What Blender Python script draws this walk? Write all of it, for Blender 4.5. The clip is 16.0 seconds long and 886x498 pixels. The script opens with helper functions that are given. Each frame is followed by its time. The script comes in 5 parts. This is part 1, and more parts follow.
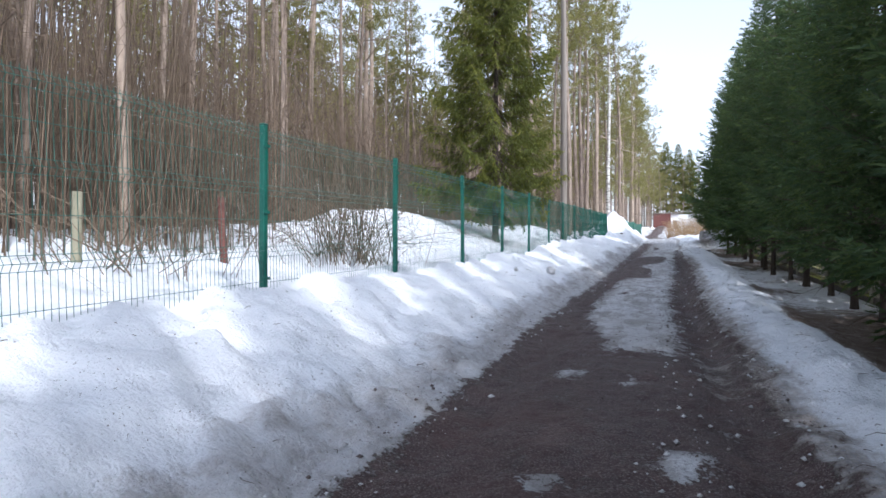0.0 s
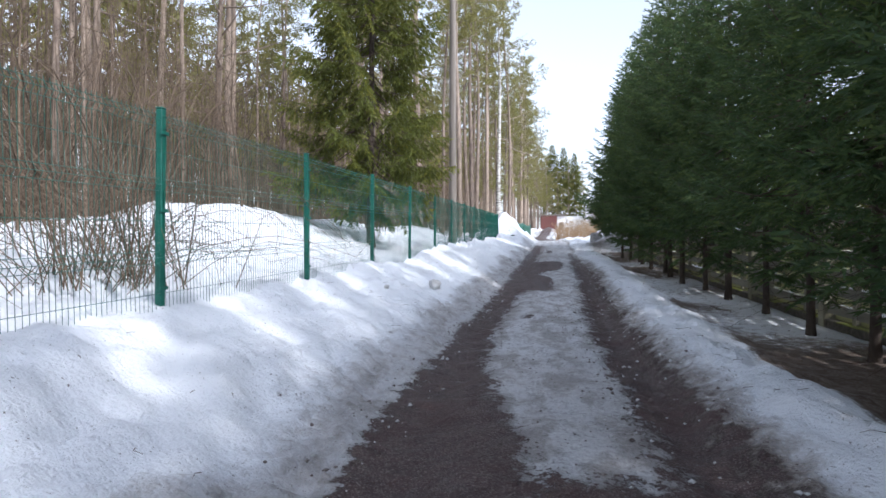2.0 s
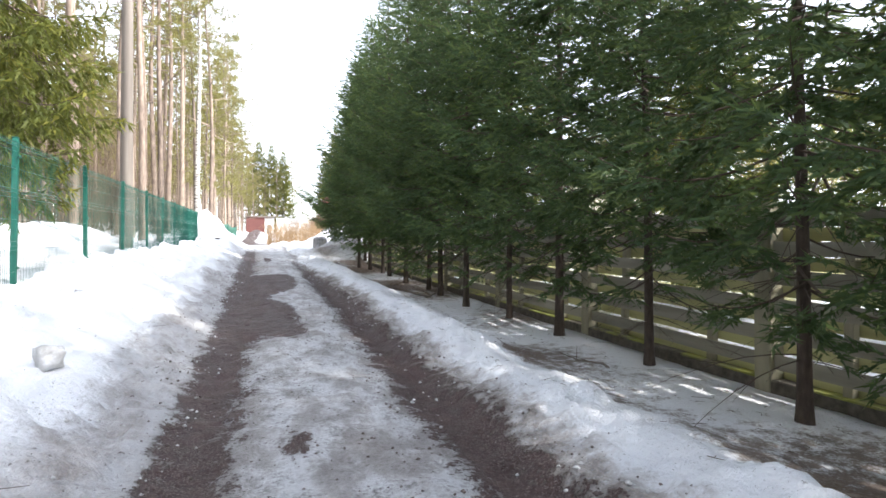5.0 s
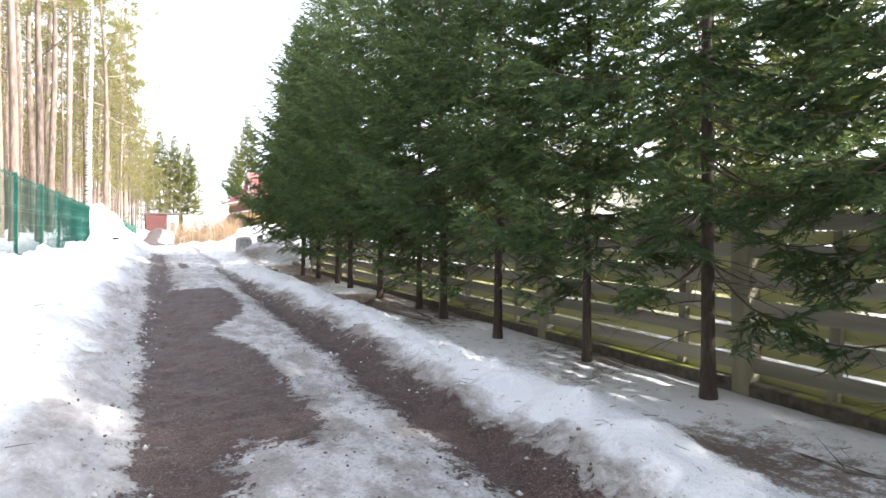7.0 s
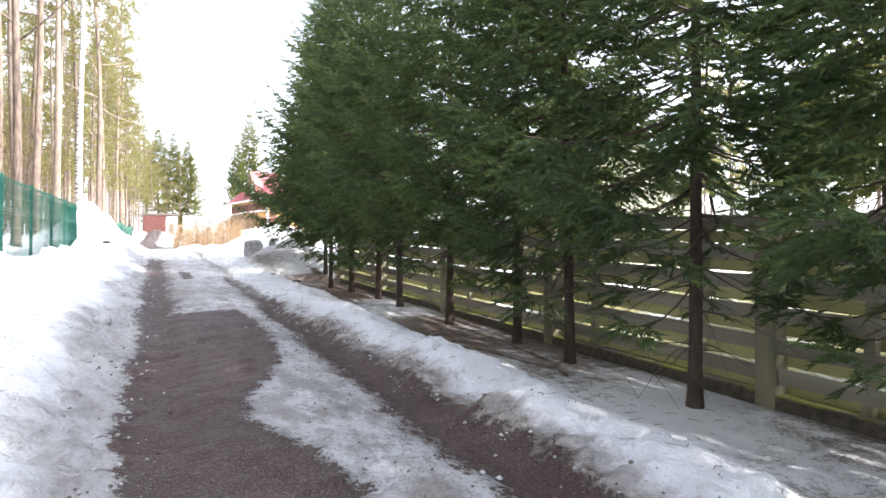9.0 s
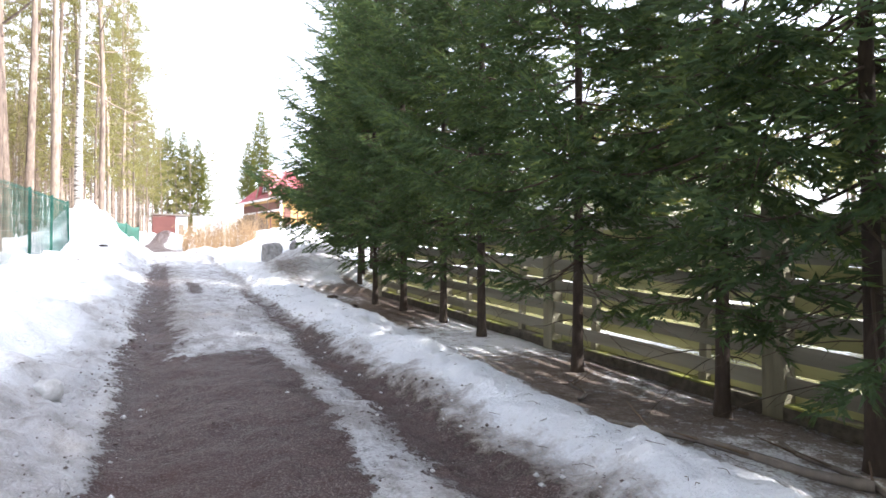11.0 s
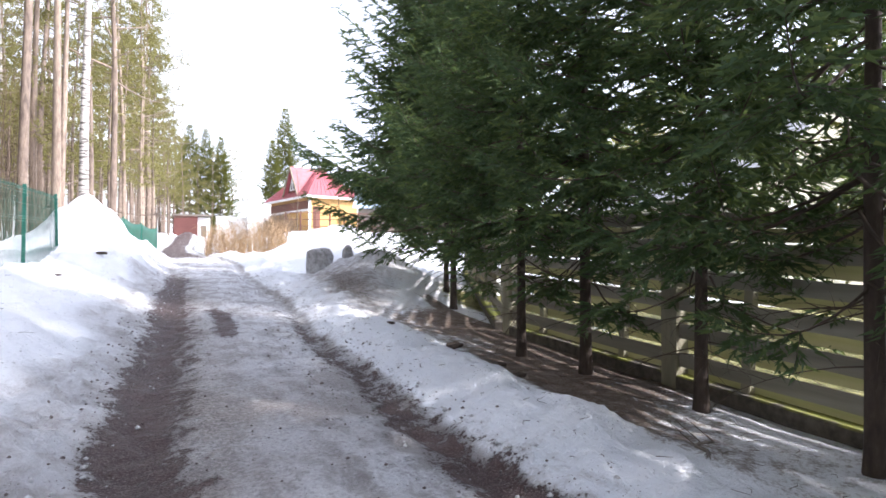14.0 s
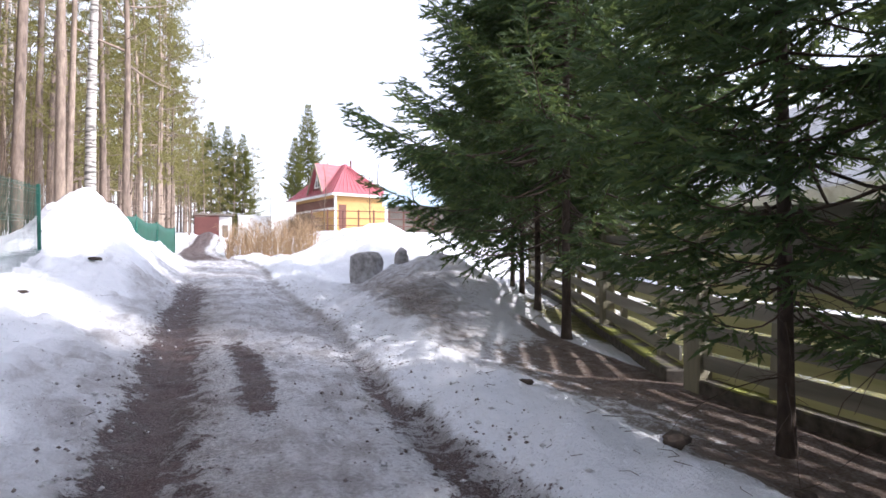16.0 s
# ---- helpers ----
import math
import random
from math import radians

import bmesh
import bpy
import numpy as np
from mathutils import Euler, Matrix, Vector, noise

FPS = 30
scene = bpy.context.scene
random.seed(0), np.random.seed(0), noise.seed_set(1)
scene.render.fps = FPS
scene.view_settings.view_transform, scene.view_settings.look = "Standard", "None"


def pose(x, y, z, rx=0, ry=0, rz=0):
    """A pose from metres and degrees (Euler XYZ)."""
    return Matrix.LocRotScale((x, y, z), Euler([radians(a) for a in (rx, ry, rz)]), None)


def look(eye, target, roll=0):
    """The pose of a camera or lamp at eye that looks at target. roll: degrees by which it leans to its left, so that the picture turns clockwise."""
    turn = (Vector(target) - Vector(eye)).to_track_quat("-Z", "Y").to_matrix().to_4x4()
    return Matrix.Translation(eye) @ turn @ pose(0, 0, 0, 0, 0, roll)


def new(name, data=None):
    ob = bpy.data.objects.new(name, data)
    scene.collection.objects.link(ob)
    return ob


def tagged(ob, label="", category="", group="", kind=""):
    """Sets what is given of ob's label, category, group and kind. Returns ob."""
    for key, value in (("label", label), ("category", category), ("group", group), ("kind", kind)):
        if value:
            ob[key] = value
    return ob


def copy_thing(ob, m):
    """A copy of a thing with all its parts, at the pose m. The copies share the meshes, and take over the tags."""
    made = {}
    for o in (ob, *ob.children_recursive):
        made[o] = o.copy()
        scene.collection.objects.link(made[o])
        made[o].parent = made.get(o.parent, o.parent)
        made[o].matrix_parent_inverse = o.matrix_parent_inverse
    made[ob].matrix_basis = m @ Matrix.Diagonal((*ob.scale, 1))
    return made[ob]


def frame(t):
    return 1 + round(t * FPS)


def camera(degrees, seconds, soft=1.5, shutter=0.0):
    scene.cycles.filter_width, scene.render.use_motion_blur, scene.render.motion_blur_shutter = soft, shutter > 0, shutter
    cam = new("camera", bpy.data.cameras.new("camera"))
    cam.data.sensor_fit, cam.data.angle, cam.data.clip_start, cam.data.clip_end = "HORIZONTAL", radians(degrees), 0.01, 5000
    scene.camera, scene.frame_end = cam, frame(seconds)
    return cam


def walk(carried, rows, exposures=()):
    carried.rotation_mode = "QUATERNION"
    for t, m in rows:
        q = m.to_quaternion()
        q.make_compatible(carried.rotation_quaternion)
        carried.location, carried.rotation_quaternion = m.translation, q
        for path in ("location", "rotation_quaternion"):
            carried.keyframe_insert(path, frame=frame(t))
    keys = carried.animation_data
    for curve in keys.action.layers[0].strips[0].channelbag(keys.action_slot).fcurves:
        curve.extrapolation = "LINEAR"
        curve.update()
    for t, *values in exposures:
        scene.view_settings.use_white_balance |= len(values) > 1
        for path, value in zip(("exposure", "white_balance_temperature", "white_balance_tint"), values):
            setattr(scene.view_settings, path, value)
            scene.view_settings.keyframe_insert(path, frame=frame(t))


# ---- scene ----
cam = camera(73.40, 16.0, soft=1.6)
# seconds, x, y, z, yaw, pitch, roll
ROWS = [
    (0.0, -1.059, 0.474, 1.091, 20.48, 0.27, 0.00),
    (0.5, -1.247, 1.201, 1.128, 17.17, 0.21, 0.00),
    (1.0, -1.358, 2.153, 1.159, 15.16, 0.24, 0.00),
    (1.5, -1.456, 3.039, 1.197, 11.50, 0.23, 0.00),
    (2.0, -1.541, 3.868, 1.243, 10.07, 0.30, 0.00),
    (2.5, -1.560, 4.691, 1.274, 6.61, 0.37, 0.00),
    (3.0, -1.593, 5.561, 1.291, 0.98, 0.39, 0.00),
    (3.5, -1.656, 6.504, 1.301, -5.32, 0.37, 0.00),
    (4.0, -1.767, 7.457, 1.326, -9.74, 0.37, 0.00),
    (4.2, -1.838, 7.834, 1.342, -11.44, 0.43, 0.00),
    (6.3, -2.554, 12.072, 1.527, -25.72, 0.62, 0.00),
    (6.5, -2.576, 12.442, 1.543, -26.30, 0.57, 0.00),
    (7.0, -2.575, 13.356, 1.594, -26.48, 0.62, 0.00),
    (7.5, -2.538, 14.268, 1.652, -26.49, 0.64, 0.00),
    (8.0, -2.519, 15.177, 1.698, -26.58, 0.65, 0.00),
    (8.5, -2.512, 16.073, 1.727, -26.61, 0.74, 0.00),
    (11.0, -2.251, 20.282, 1.926, -25.71, 0.81, 0.00),
    (11.5, -2.203, 21.211, 1.978, -25.28, 0.86, 0.00),
    (12.0, -2.152, 22.089, 2.014, -25.02, 0.85, 0.00),
    (12.5, -2.122, 22.971, 2.043, -24.71, 0.88, 0.00),
    (13.0, -2.102, 23.902, 2.064, -24.70, 0.88, 0.00),
    (13.5, -2.079, 24.785, 2.104, -24.26, 0.84, 0.00),
    (14.0, -2.080, 25.500, 2.171, -23.89, 0.90, 0.00),
    (14.5, -2.133, 26.383, 2.206, -22.73, 0.87, 0.00),
    (15.0, -2.134, 27.246, 2.237, -22.45, 0.87, 0.00),
    (15.5, -2.085, 28.104, 2.264, -22.15, 0.80, 0.00),
    (16.0, -1.923, 28.913, 2.313, -22.04, 0.85, 0.00),
]
EXPOSURES = [(0.0, 0.36, 5500, 13), (2.0, 0.36, 5550, 13), (4.0, 0.98, 5900, 12), (7.0, 1.6, 6150, 13), (11.0, 1.6, 6000, 15), (13.5, 1.25, 5850, 17), (16.0, 0.75, 5850, 20)]
walk(cam, [(t, pose(x, y, z, 90 + pitch, roll, yaw)) for t, x, y, z, yaw, pitch, roll in ROWS], EXPOSURES)

# ---- world and sun ----
SUN_TO = Vector((0.80, -0.60, 0.0)).normalized()
SUN_ELEV = radians(38)
world = bpy.data.worlds.new("world")
scene.world = world
world.use_nodes = True
wn = world.node_tree.nodes
sky = wn.new("ShaderNodeTexSky")
sky.sky_type = 'NISHITA'
sky.sun_disc = False
sky.sun_elevation = SUN_ELEV
sky.sun_rotation = math.atan2(SUN_TO.x, SUN_TO.y)
sky.dust_density = 2.0
sky.air_density = 1.2
haze = wn.new("ShaderNodeHueSaturation")
haze.inputs["Saturation"].default_value = 0.28
haze.inputs["Value"].default_value = 1.6
world.node_tree.links.new(sky.outputs[0], haze.inputs["Color"])
world.node_tree.links.new(haze.outputs[0], wn["Background"].inputs[0])
wn["Background"].inputs[1].default_value = 0.15
sun_data = bpy.data.lights.new("sun", 'SUN')
sun_data.energy = 3.3
sun_data.angle = radians(1.5)
sun_data.color = (1.0, 0.93, 0.82)
sun = new("sun", sun_data)
to_sun = Vector((SUN_TO.x * math.cos(SUN_ELEV), SUN_TO.y * math.cos(SUN_ELEV), math.sin(SUN_ELEV)))
sun.matrix_world = look(to_sun * 100, (0, 0, 0))

# ---- small tools ----
rng = np.random.default_rng(7)
LATTICE = np.random.default_rng(3).random((256, 256))


def vnoise(x, y):
    """Smooth value noise in 0..1 over arrays."""
    x, y = np.asarray(x, float), np.asarray(y, float)
    i, j = np.floor(x).astype(int), np.floor(y).astype(int)
    fx, fy = x - i, y - j
    fx, fy = fx * fx * (3 - 2 * fx), fy * fy * (3 - 2 * fy)
    a, b = LATTICE[i % 256, j % 256], LATTICE[(i + 1) % 256, j % 256]
    c, d = LATTICE[i % 256, (j + 1) % 256], LATTICE[(i + 1) % 256, (j + 1) % 256]
    return (a * (1 - fx) + b * fx) * (1 - fy) + (c * (1 - fx) + d * fx) * fy


def fbm(x, y, f, octaves=4, seed=0.0):
    """Sum of octaves, about -0.5..0.5."""
    total, amp, norm = 0, 1.0, 0
    for k in range(octaves):
        total = total + amp * (vnoise(x * f + 17.3 * k + seed, y * f + 9.1 * k + seed * 1.7) - 0.5)
        norm += amp
        amp, f = amp * 0.5, f * 2.03
    return total / norm


def sstep(a, b, x):
    s = np.clip((np.asarray(x, float) - a) / (b - a), 0, 1)
    return s * s * (3 - 2 * s)


def mesh_np(name, v, f):
    """A mesh from vertex rows and face rows of one size."""
    v, f = np.asarray(v, np.float32), np.asarray(f, np.int32)
    me = bpy.data.meshes.new(name)
    k = f.shape[1]
    me.vertices.add(len(v))
    me.vertices.foreach_set("co", v.ravel())
    me.loops.add(f.size)
    me.loops.foreach_set("vertex_index", f.ravel())
    me.polygons.add(len(f))
    me.polygons.foreach_set("loop_start", np.arange(0, f.size, k, dtype=np.int32))
    me.update(calc_edges=True)
    return me


def part(name, data, material, parent, label="", smooth=False):
    """Links a bmesh or a mesh as one object under a thing."""
    if isinstance(data, bmesh.types.BMesh):
        me = bpy.data.meshes.new(name)
        data.to_mesh(me)
        data.free()
    else:
        me = data
    if material and not me.materials:
        me.materials.append(material)
    if smooth:
        me.polygons.foreach_set("use_smooth", [True] * len(me.polygons))
    ob = new(name, me)
    ob.parent = parent
    if label:
        ob["label"] = label
    return ob


def empty(name, m, label, category, group=""):
    ob = new(name)
    ob.matrix_world = m
    return tagged(ob, label, category, group)


def box(bm, x0, x1, y0, y1, z0, z1, m=None, bevel=0.0):
    g = bmesh.ops.create_cube(bm, size=1.0)
    t = Matrix.Translation(((x0 + x1) / 2, (y0 + y1) / 2, (z0 + z1) / 2)) @ Matrix.Diagonal((x1 - x0, y1 - y0, z1 - z0, 1))
    bmesh.ops.transform(bm, matrix=(m @ t) if m else t, verts=g["verts"])
    if bevel:
        bmesh.ops.bevel(bm, geom=list({e for v in g["verts"] for e in v.link_edges}), offset=bevel, segments=1, affect='EDGES')
    return bm


def new_box(*a, m=None, bevel=0.0):
    return box(bmesh.new(), *a, m=m, bevel=bevel)


class Twigs:
    """Collects thin prisms along lines, as one triangle mesh."""

    def __init__(self, sides=3):
        self.v, self.f, self.n, self.sides = [], [], 0, sides

    def line(self, pts, r0, r1):
        pts = np.asarray(pts, float)
        k, s = len(pts), self.sides
        d = np.gradient(pts, axis=0)
        d /= np.linalg.norm(d, axis=1)[:, None] + 1e-9
        ref = np.where(np.abs(d[:, 2:3]) > 0.9, [[1.0, 0, 0]], [[0, 0, 1.0]])
        a = np.cross(d, ref)
        a /= np.linalg.norm(a, axis=1)[:, None] + 1e-9
        b = np.cross(d, a)
        r = np.linspace(r0, r1, k)[:, None, None]
        th = np.arange(s) * 2 * np.pi / s
        ring = pts[:, None] + r * (a[:, None] * np.cos(th)[None, :, None] + b[:, None] * np.sin(th)[None, :, None])
        self.v.append(ring.reshape(-1, 3))
        i = (np.arange(k - 1)[:, None] * s + np.arange(s)[None]).ravel()
        j = (np.arange(k - 1)[:, None] * s + (np.arange(s)[None] + 1) % s).ravel()
        q = np.concatenate([np.stack([i, j, j + s], 1), np.stack([i, j + s, i + s], 1)])
        self.f.append(q + self.n)
        self.n += k * s

    def mesh(self, name):
        return mesh_np(name, np.concatenate(self.v), np.concatenate(self.f))


# ---- materials ----
def base_material(name, rough=0.7, metal=0.0):
    m = bpy.data.materials.new(name)
    m.use_nodes = True
    b = m.node_tree.nodes["Principled BSDF"]
    b.inputs["Roughness"].default_value = rough
    b.inputs["Metallic"].default_value = metal
    return m, m.node_tree.nodes, m.node_tree.links, b


def noise_node(n, l, scale, detail=4.0, rough=0.55, stretch=None, obj=True):
    tc = n.new("ShaderNodeTexCoord")
    t = n.new("ShaderNodeTexNoise")
    t.inputs["Scale"].default_value = scale
    t.inputs["Detail"].default_value = detail
    t.inputs["Roughness"].default_value = rough
    src = tc.outputs["Object"]
    if stretch:
        mp = n.new("ShaderNodeMapping")
        mp.inputs["Scale"].default_value = stretch
        l.new(src, mp.inputs[0])
        src = mp.outputs[0]
    l.new(src, t.inputs["Vector"])
    return t.outputs["Fac"]


def ramp(n, l, fac, stops):
    r = n.new("ShaderNodeValToRGB")
    e = r.color_ramp.elements
    e[0].position, e[0].color = stops[0][0], (*stops[0][1], 1)
    e[1].position, e[1].color = stops[-1][0], (*stops[-1][1], 1)
    for p, c in stops[1:-1]:
        k = e.new(p)
        k.color = (*c, 1)
    l.new(fac, r.inputs[0])
    return r.outputs[0]


def mix(n, l, fac, a, b, kind='MIX'):
    m = n.new("ShaderNodeMix")
    m.data_type = 'RGBA'
    m.blend_type = kind
    for sock, val in ((m.inputs[0], fac), (m.inputs[6], a), (m.inputs[7], b)):
        if isinstance(val, (int, float)):
            sock.default_value = val
        elif isinstance(val, tuple):
            sock.default_value = (*val, 1)
        else:
            l.new(val, sock)
    return m.outputs[2]


def calc(n, l, op, a, b=0.0, clamp=False):
    m = n.new("ShaderNodeMath")
    m.operation = op
    m.use_clamp = clamp
    for sock, val in ((m.inputs[0], a), (m.inputs[1], b)):
        if isinstance(val, (int, float)):
            sock.default_value = val
        else:
            l.new(val, sock)
    return m.outputs[0]


def span(n, l, x, lo, hi):
    r = n.new("ShaderNodeMapRange")
    r.interpolation_type = 'SMOOTHSTEP'
    r.inputs[1].default_value, r.inputs[2].default_value = lo, hi
    l.new(x, r.inputs[0])
    return r.outputs[0]


def bump(n, l, b, height, strength=0.4, distance=0.02):
    k = n.new("ShaderNodeBump")
    k.inputs["Strength"].default_value = strength
    k.inputs["Distance"].default_value = distance
    l.new(height, k.inputs["Height"])
    l.new(k.outputs[0], b.inputs["Normal"])


def grainy(name, stops, scale=6.0, rough=0.75, stretch=None, metal=0.0, relief=0.3, dist=0.01, vary=0.0, big=0.6):
    """A material whose colour runs over stops by noise at two scales, with relief."""
    m, n, l, b = base_material(name, rough, metal)
    f = noise_node(n, l, scale, 5, 0.6, stretch)
    g = noise_node(n, l, scale * 0.13, 2, 0.5, stretch)
    h = calc(n, l, 'ADD', calc(n, l, 'MULTIPLY', f, 1 - big * 0.5), calc(n, l, 'MULTIPLY', g, big * 0.5))
    if vary:
        oi = n.new("ShaderNodeObjectInfo")
        h = calc(n, l, 'ADD', h, calc(n, l, 'MULTIPLY', calc(n, l, 'SUBTRACT', oi.outputs["Random"], 0.5), vary))
    l.new(ramp(n, l, h, stops), b.inputs["Base Color"])
    bump(n, l, b, f, relief, dist)
    return m


def needle_material(name, dark, light, tint, glow=0.3):
    m, n, l, b = base_material(name, 0.55)
    geo = n.new("ShaderNodeNewGeometry")
    oi = n.new("ShaderNodeObjectInfo")
    big = noise_node(n, l, 0.9, 3)
    at = n.new("ShaderNodeAttribute")
    at.attribute_name = "fresh"
    f = calc(n, l, 'ADD', calc(n, l, 'MULTIPLY', geo.outputs["Random Per Island"], 0.32), calc(n, l, 'MULTIPLY', big, 0.62))
    f = calc(n, l, 'ADD', f, calc(n, l, 'MULTIPLY', at.outputs["Fac"], 0.30))
    c = ramp(n, l, f, [(0.2, dark), (0.62, light), (0.95, tint)])
    c = mix(n, l, calc(n, l, 'MULTIPLY', oi.outputs["Random"], 0.35), c, dark)
    l.new(c, b.inputs["Base Color"])
    b.inputs["Specular IOR Level"].default_value = 0.25
    tr = n.new("ShaderNodeBsdfTranslucent")
    l.new(mix(n, l, 0.5, c, tint), tr.inputs[0])
    ms = n.new("ShaderNodeMixShader")
    ms.inputs[0].default_value = glow
    l.new(b.outputs[0], ms.inputs[1])
    l.new(tr.outputs[0], ms.inputs[2])
    l.new(ms.outputs[0], n["Material Output"].inputs[0])
    return m


SPRUCE = needle_material("spruce_needles", (0.022, 0.046, 0.026), (0.060, 0.112, 0.050), (0.20, 0.245, 0.062), 0.42)
# SPRUCE again, with the yellow of sunlight put into the needle colour.
SPRUCE_SUN_TINT = needle_material("spruce_needles_sun_tint", (0.03, 0.044, 0.014), (0.10, 0.12, 0.025), (0.27, 0.25, 0.045), 0.4)
PINE = needle_material("pine_needles", (0.09, 0.095, 0.032), (0.24, 0.225, 0.08), (0.42, 0.37, 0.13), 0.5)
SPRUCE_BARK = grainy("spruce_bark", [(0.3, (0.030, 0.021, 0.017)), (0.55, (0.066, 0.048, 0.036)), (0.75, (0.115, 0.092, 0.072))], 22, 0.9, (1, 1, 0.35), relief=0.8, dist=0.015)
PINE_BARK = grainy("pine_bark", [(0.3, (0.09, 0.066, 0.052)), (0.5, (0.23, 0.175, 0.135)), (0.72, (0.40, 0.315, 0.24))], 9, 0.9, (1, 1, 0.25), relief=0.7, dist=0.02, vary=0.25)
TWIG = grainy("twig_bark", [(0.3, (0.055, 0.038, 0.025)), (0.5, (0.12, 0.084, 0.055)), (0.75, (0.20, 0.145, 0.095))], 3, 0.85, vary=0.3)
TWIG_DARK = grainy("dark_twigs", [(0.3, (0.04, 0.028, 0.022)), (0.7, (0.12, 0.085, 0.06))], 4, 0.85)
REED = grainy("dry_stems", [(0.3, (0.18, 0.11, 0.055)), (0.5, (0.33, 0.22, 0.12)), (0.75, (0.48, 0.36, 0.22))], 5, 0.85)
GREEN_METAL = grainy("green_coated_steel", [(0.3, (0.008, 0.075, 0.055)), (0.6, (0.012, 0.115, 0.082)), (0.8, (0.03, 0.15, 0.11))], 14, 0.42, relief=0.05)
GREEN_NET = grainy("green_net", [(0.3, (0.005, 0.055, 0.032)), (0.7, (0.012, 0.10, 0.06))], 3, 0.6, relief=0.1)
BOARD = grainy("weathered_board", [(0.25, (0.15, 0.14, 0.105)), (0.5, (0.27, 0.255, 0.20)), (0.8, (0.40, 0.38, 0.31))], 7, 0.85, (1.0, 0.08, 1.0), relief=0.5, dist=0.006, vary=0.25)
# Paler and more olive than BOARD, for the boards behind the posts.
OLIVE_BOARD = grainy("pale_olive_board", [(0.25, (0.26, 0.25, 0.10)), (0.5, (0.42, 0.41, 0.19)), (0.8, (0.54, 0.52, 0.30))], 6, 0.85, (1.0, 0.08, 1.0), relief=0.4, dist=0.005, vary=0.25)
OLD_POST = grainy("old_post_wood", [(0.3, (0.16, 0.15, 0.10)), (0.55, (0.28, 0.26, 0.18)), (0.8, (0.38, 0.35, 0.26))], 8, 0.88, (1, 1, 0.15), relief=0.5)
POLE_WOOD = grainy("grey_pole_wood", [(0.3, (0.12, 0.10, 0.085)), (0.55, (0.22, 0.19, 0.16)), (0.8, (0.33, 0.29, 0.25))], 6, 0.9, (1, 1, 0.06), relief=0.5)
DIRTY_SNOW = grainy("dirty_snow", [(0.3, (0.14, 0.135, 0.13)), (0.5, (0.36, 0.35, 0.34)), (0.75, (0.62, 0.63, 0.65))], 9, 0.8, relief=0.9, dist=0.05)
SNOW_CHUNK = grainy("old_snow_chunk", [(0.3, (0.30, 0.29, 0.27)), (0.6, (0.6, 0.6, 0.6)), (0.8, (0.75, 0.77, 0.8))], 12, 0.8, relief=0.8, dist=0.03)
RED_ROOF = grainy("red_sheet_roof", [(0.3, (0.34, 0.085, 0.095)), (0.7, (0.46, 0.14, 0.15))], 3, 0.4, relief=0.05)
YELLOW_WALL = grainy("yellow_boards", [(0.3, (0.42, 0.24, 0.07)), (0.7, (0.56, 0.35, 0.13))], 5, 0.75, (1, 1, 4))
BROWN_PAINT = grainy("brown_paint", [(0.3, (0.09, 0.03, 0.02)), (0.7, (0.16, 0.06, 0.035))], 6, 0.6)
WHITE_PAINT = grainy("white_paint", [(0.3, (0.68, 0.67, 0.64)), (0.7, (0.82, 0.81, 0.79))], 5, 0.6)
BRICK_RED = grainy("brick_red_wall", [(0.3, (0.085, 0.032, 0.028)), (0.7, (0.15, 0.055, 0.045))], 8, 0.85)
BLUE_ROOF = grainy("pale_blue_roof", [(0.3, (0.34, 0.46, 0.55)), (0.7, (0.48, 0.60, 0.68))], 3, 0.45)
GREY_WALL = grainy("grey_boards", [(0.3, (0.13, 0.11, 0.09)), (0.7, (0.24, 0.21, 0.17))], 6, 0.85, (1, 1, 3))
BEIGE_WALL = grainy("beige_wall", [(0.3, (0.42, 0.40, 0.30)), (0.7, (0.55, 0.53, 0.42))], 5, 0.8)
GLASS_DARK, _n, _l, _b = base_material("window_glass", 0.08)
_b.inputs["Base Color"].default_value = (0.03, 0.035, 0.04, 1)
BLUE_METAL = grainy("dark_blue_metal", [(0.3, (0.015, 0.03, 0.07)), (0.7, (0.04, 0.06, 0.11))], 8, 0.5)
RUST = grainy("rusty_red_metal", [(0.3, (0.08, 0.032, 0.026)), (0.7, (0.17, 0.065, 0.048))], 14, 0.85)
WIRE_BLACK = grainy("black_cable", [(0.3, (0.02, 0.02, 0.02)), (0.7, (0.04, 0.04, 0.04))], 5, 0.6)


def birch_bark():
    m, n, l, b = base_material("birch_bark", 0.7)
    f = noise_node(n, l, 9, 4, 0.6, (0.25, 0.25, 1.3))
    g = noise_node(n, l, 1.2, 2)
    c = ramp(n, l, f, [(0.42, (0.03, 0.027, 0.025)), (0.49, (0.46, 0.43, 0.39)), (0.8, (0.66, 0.64, 0.60))])
    l.new(mix(n, l, calc(n, l, 'MULTIPLY', g, 0.4), c, (0.45, 0.40, 0.34)), b.inputs["Base Color"])
    bump(n, l, b, f, 0.3, 0.01)
    return m


BIRCH = birch_bark()


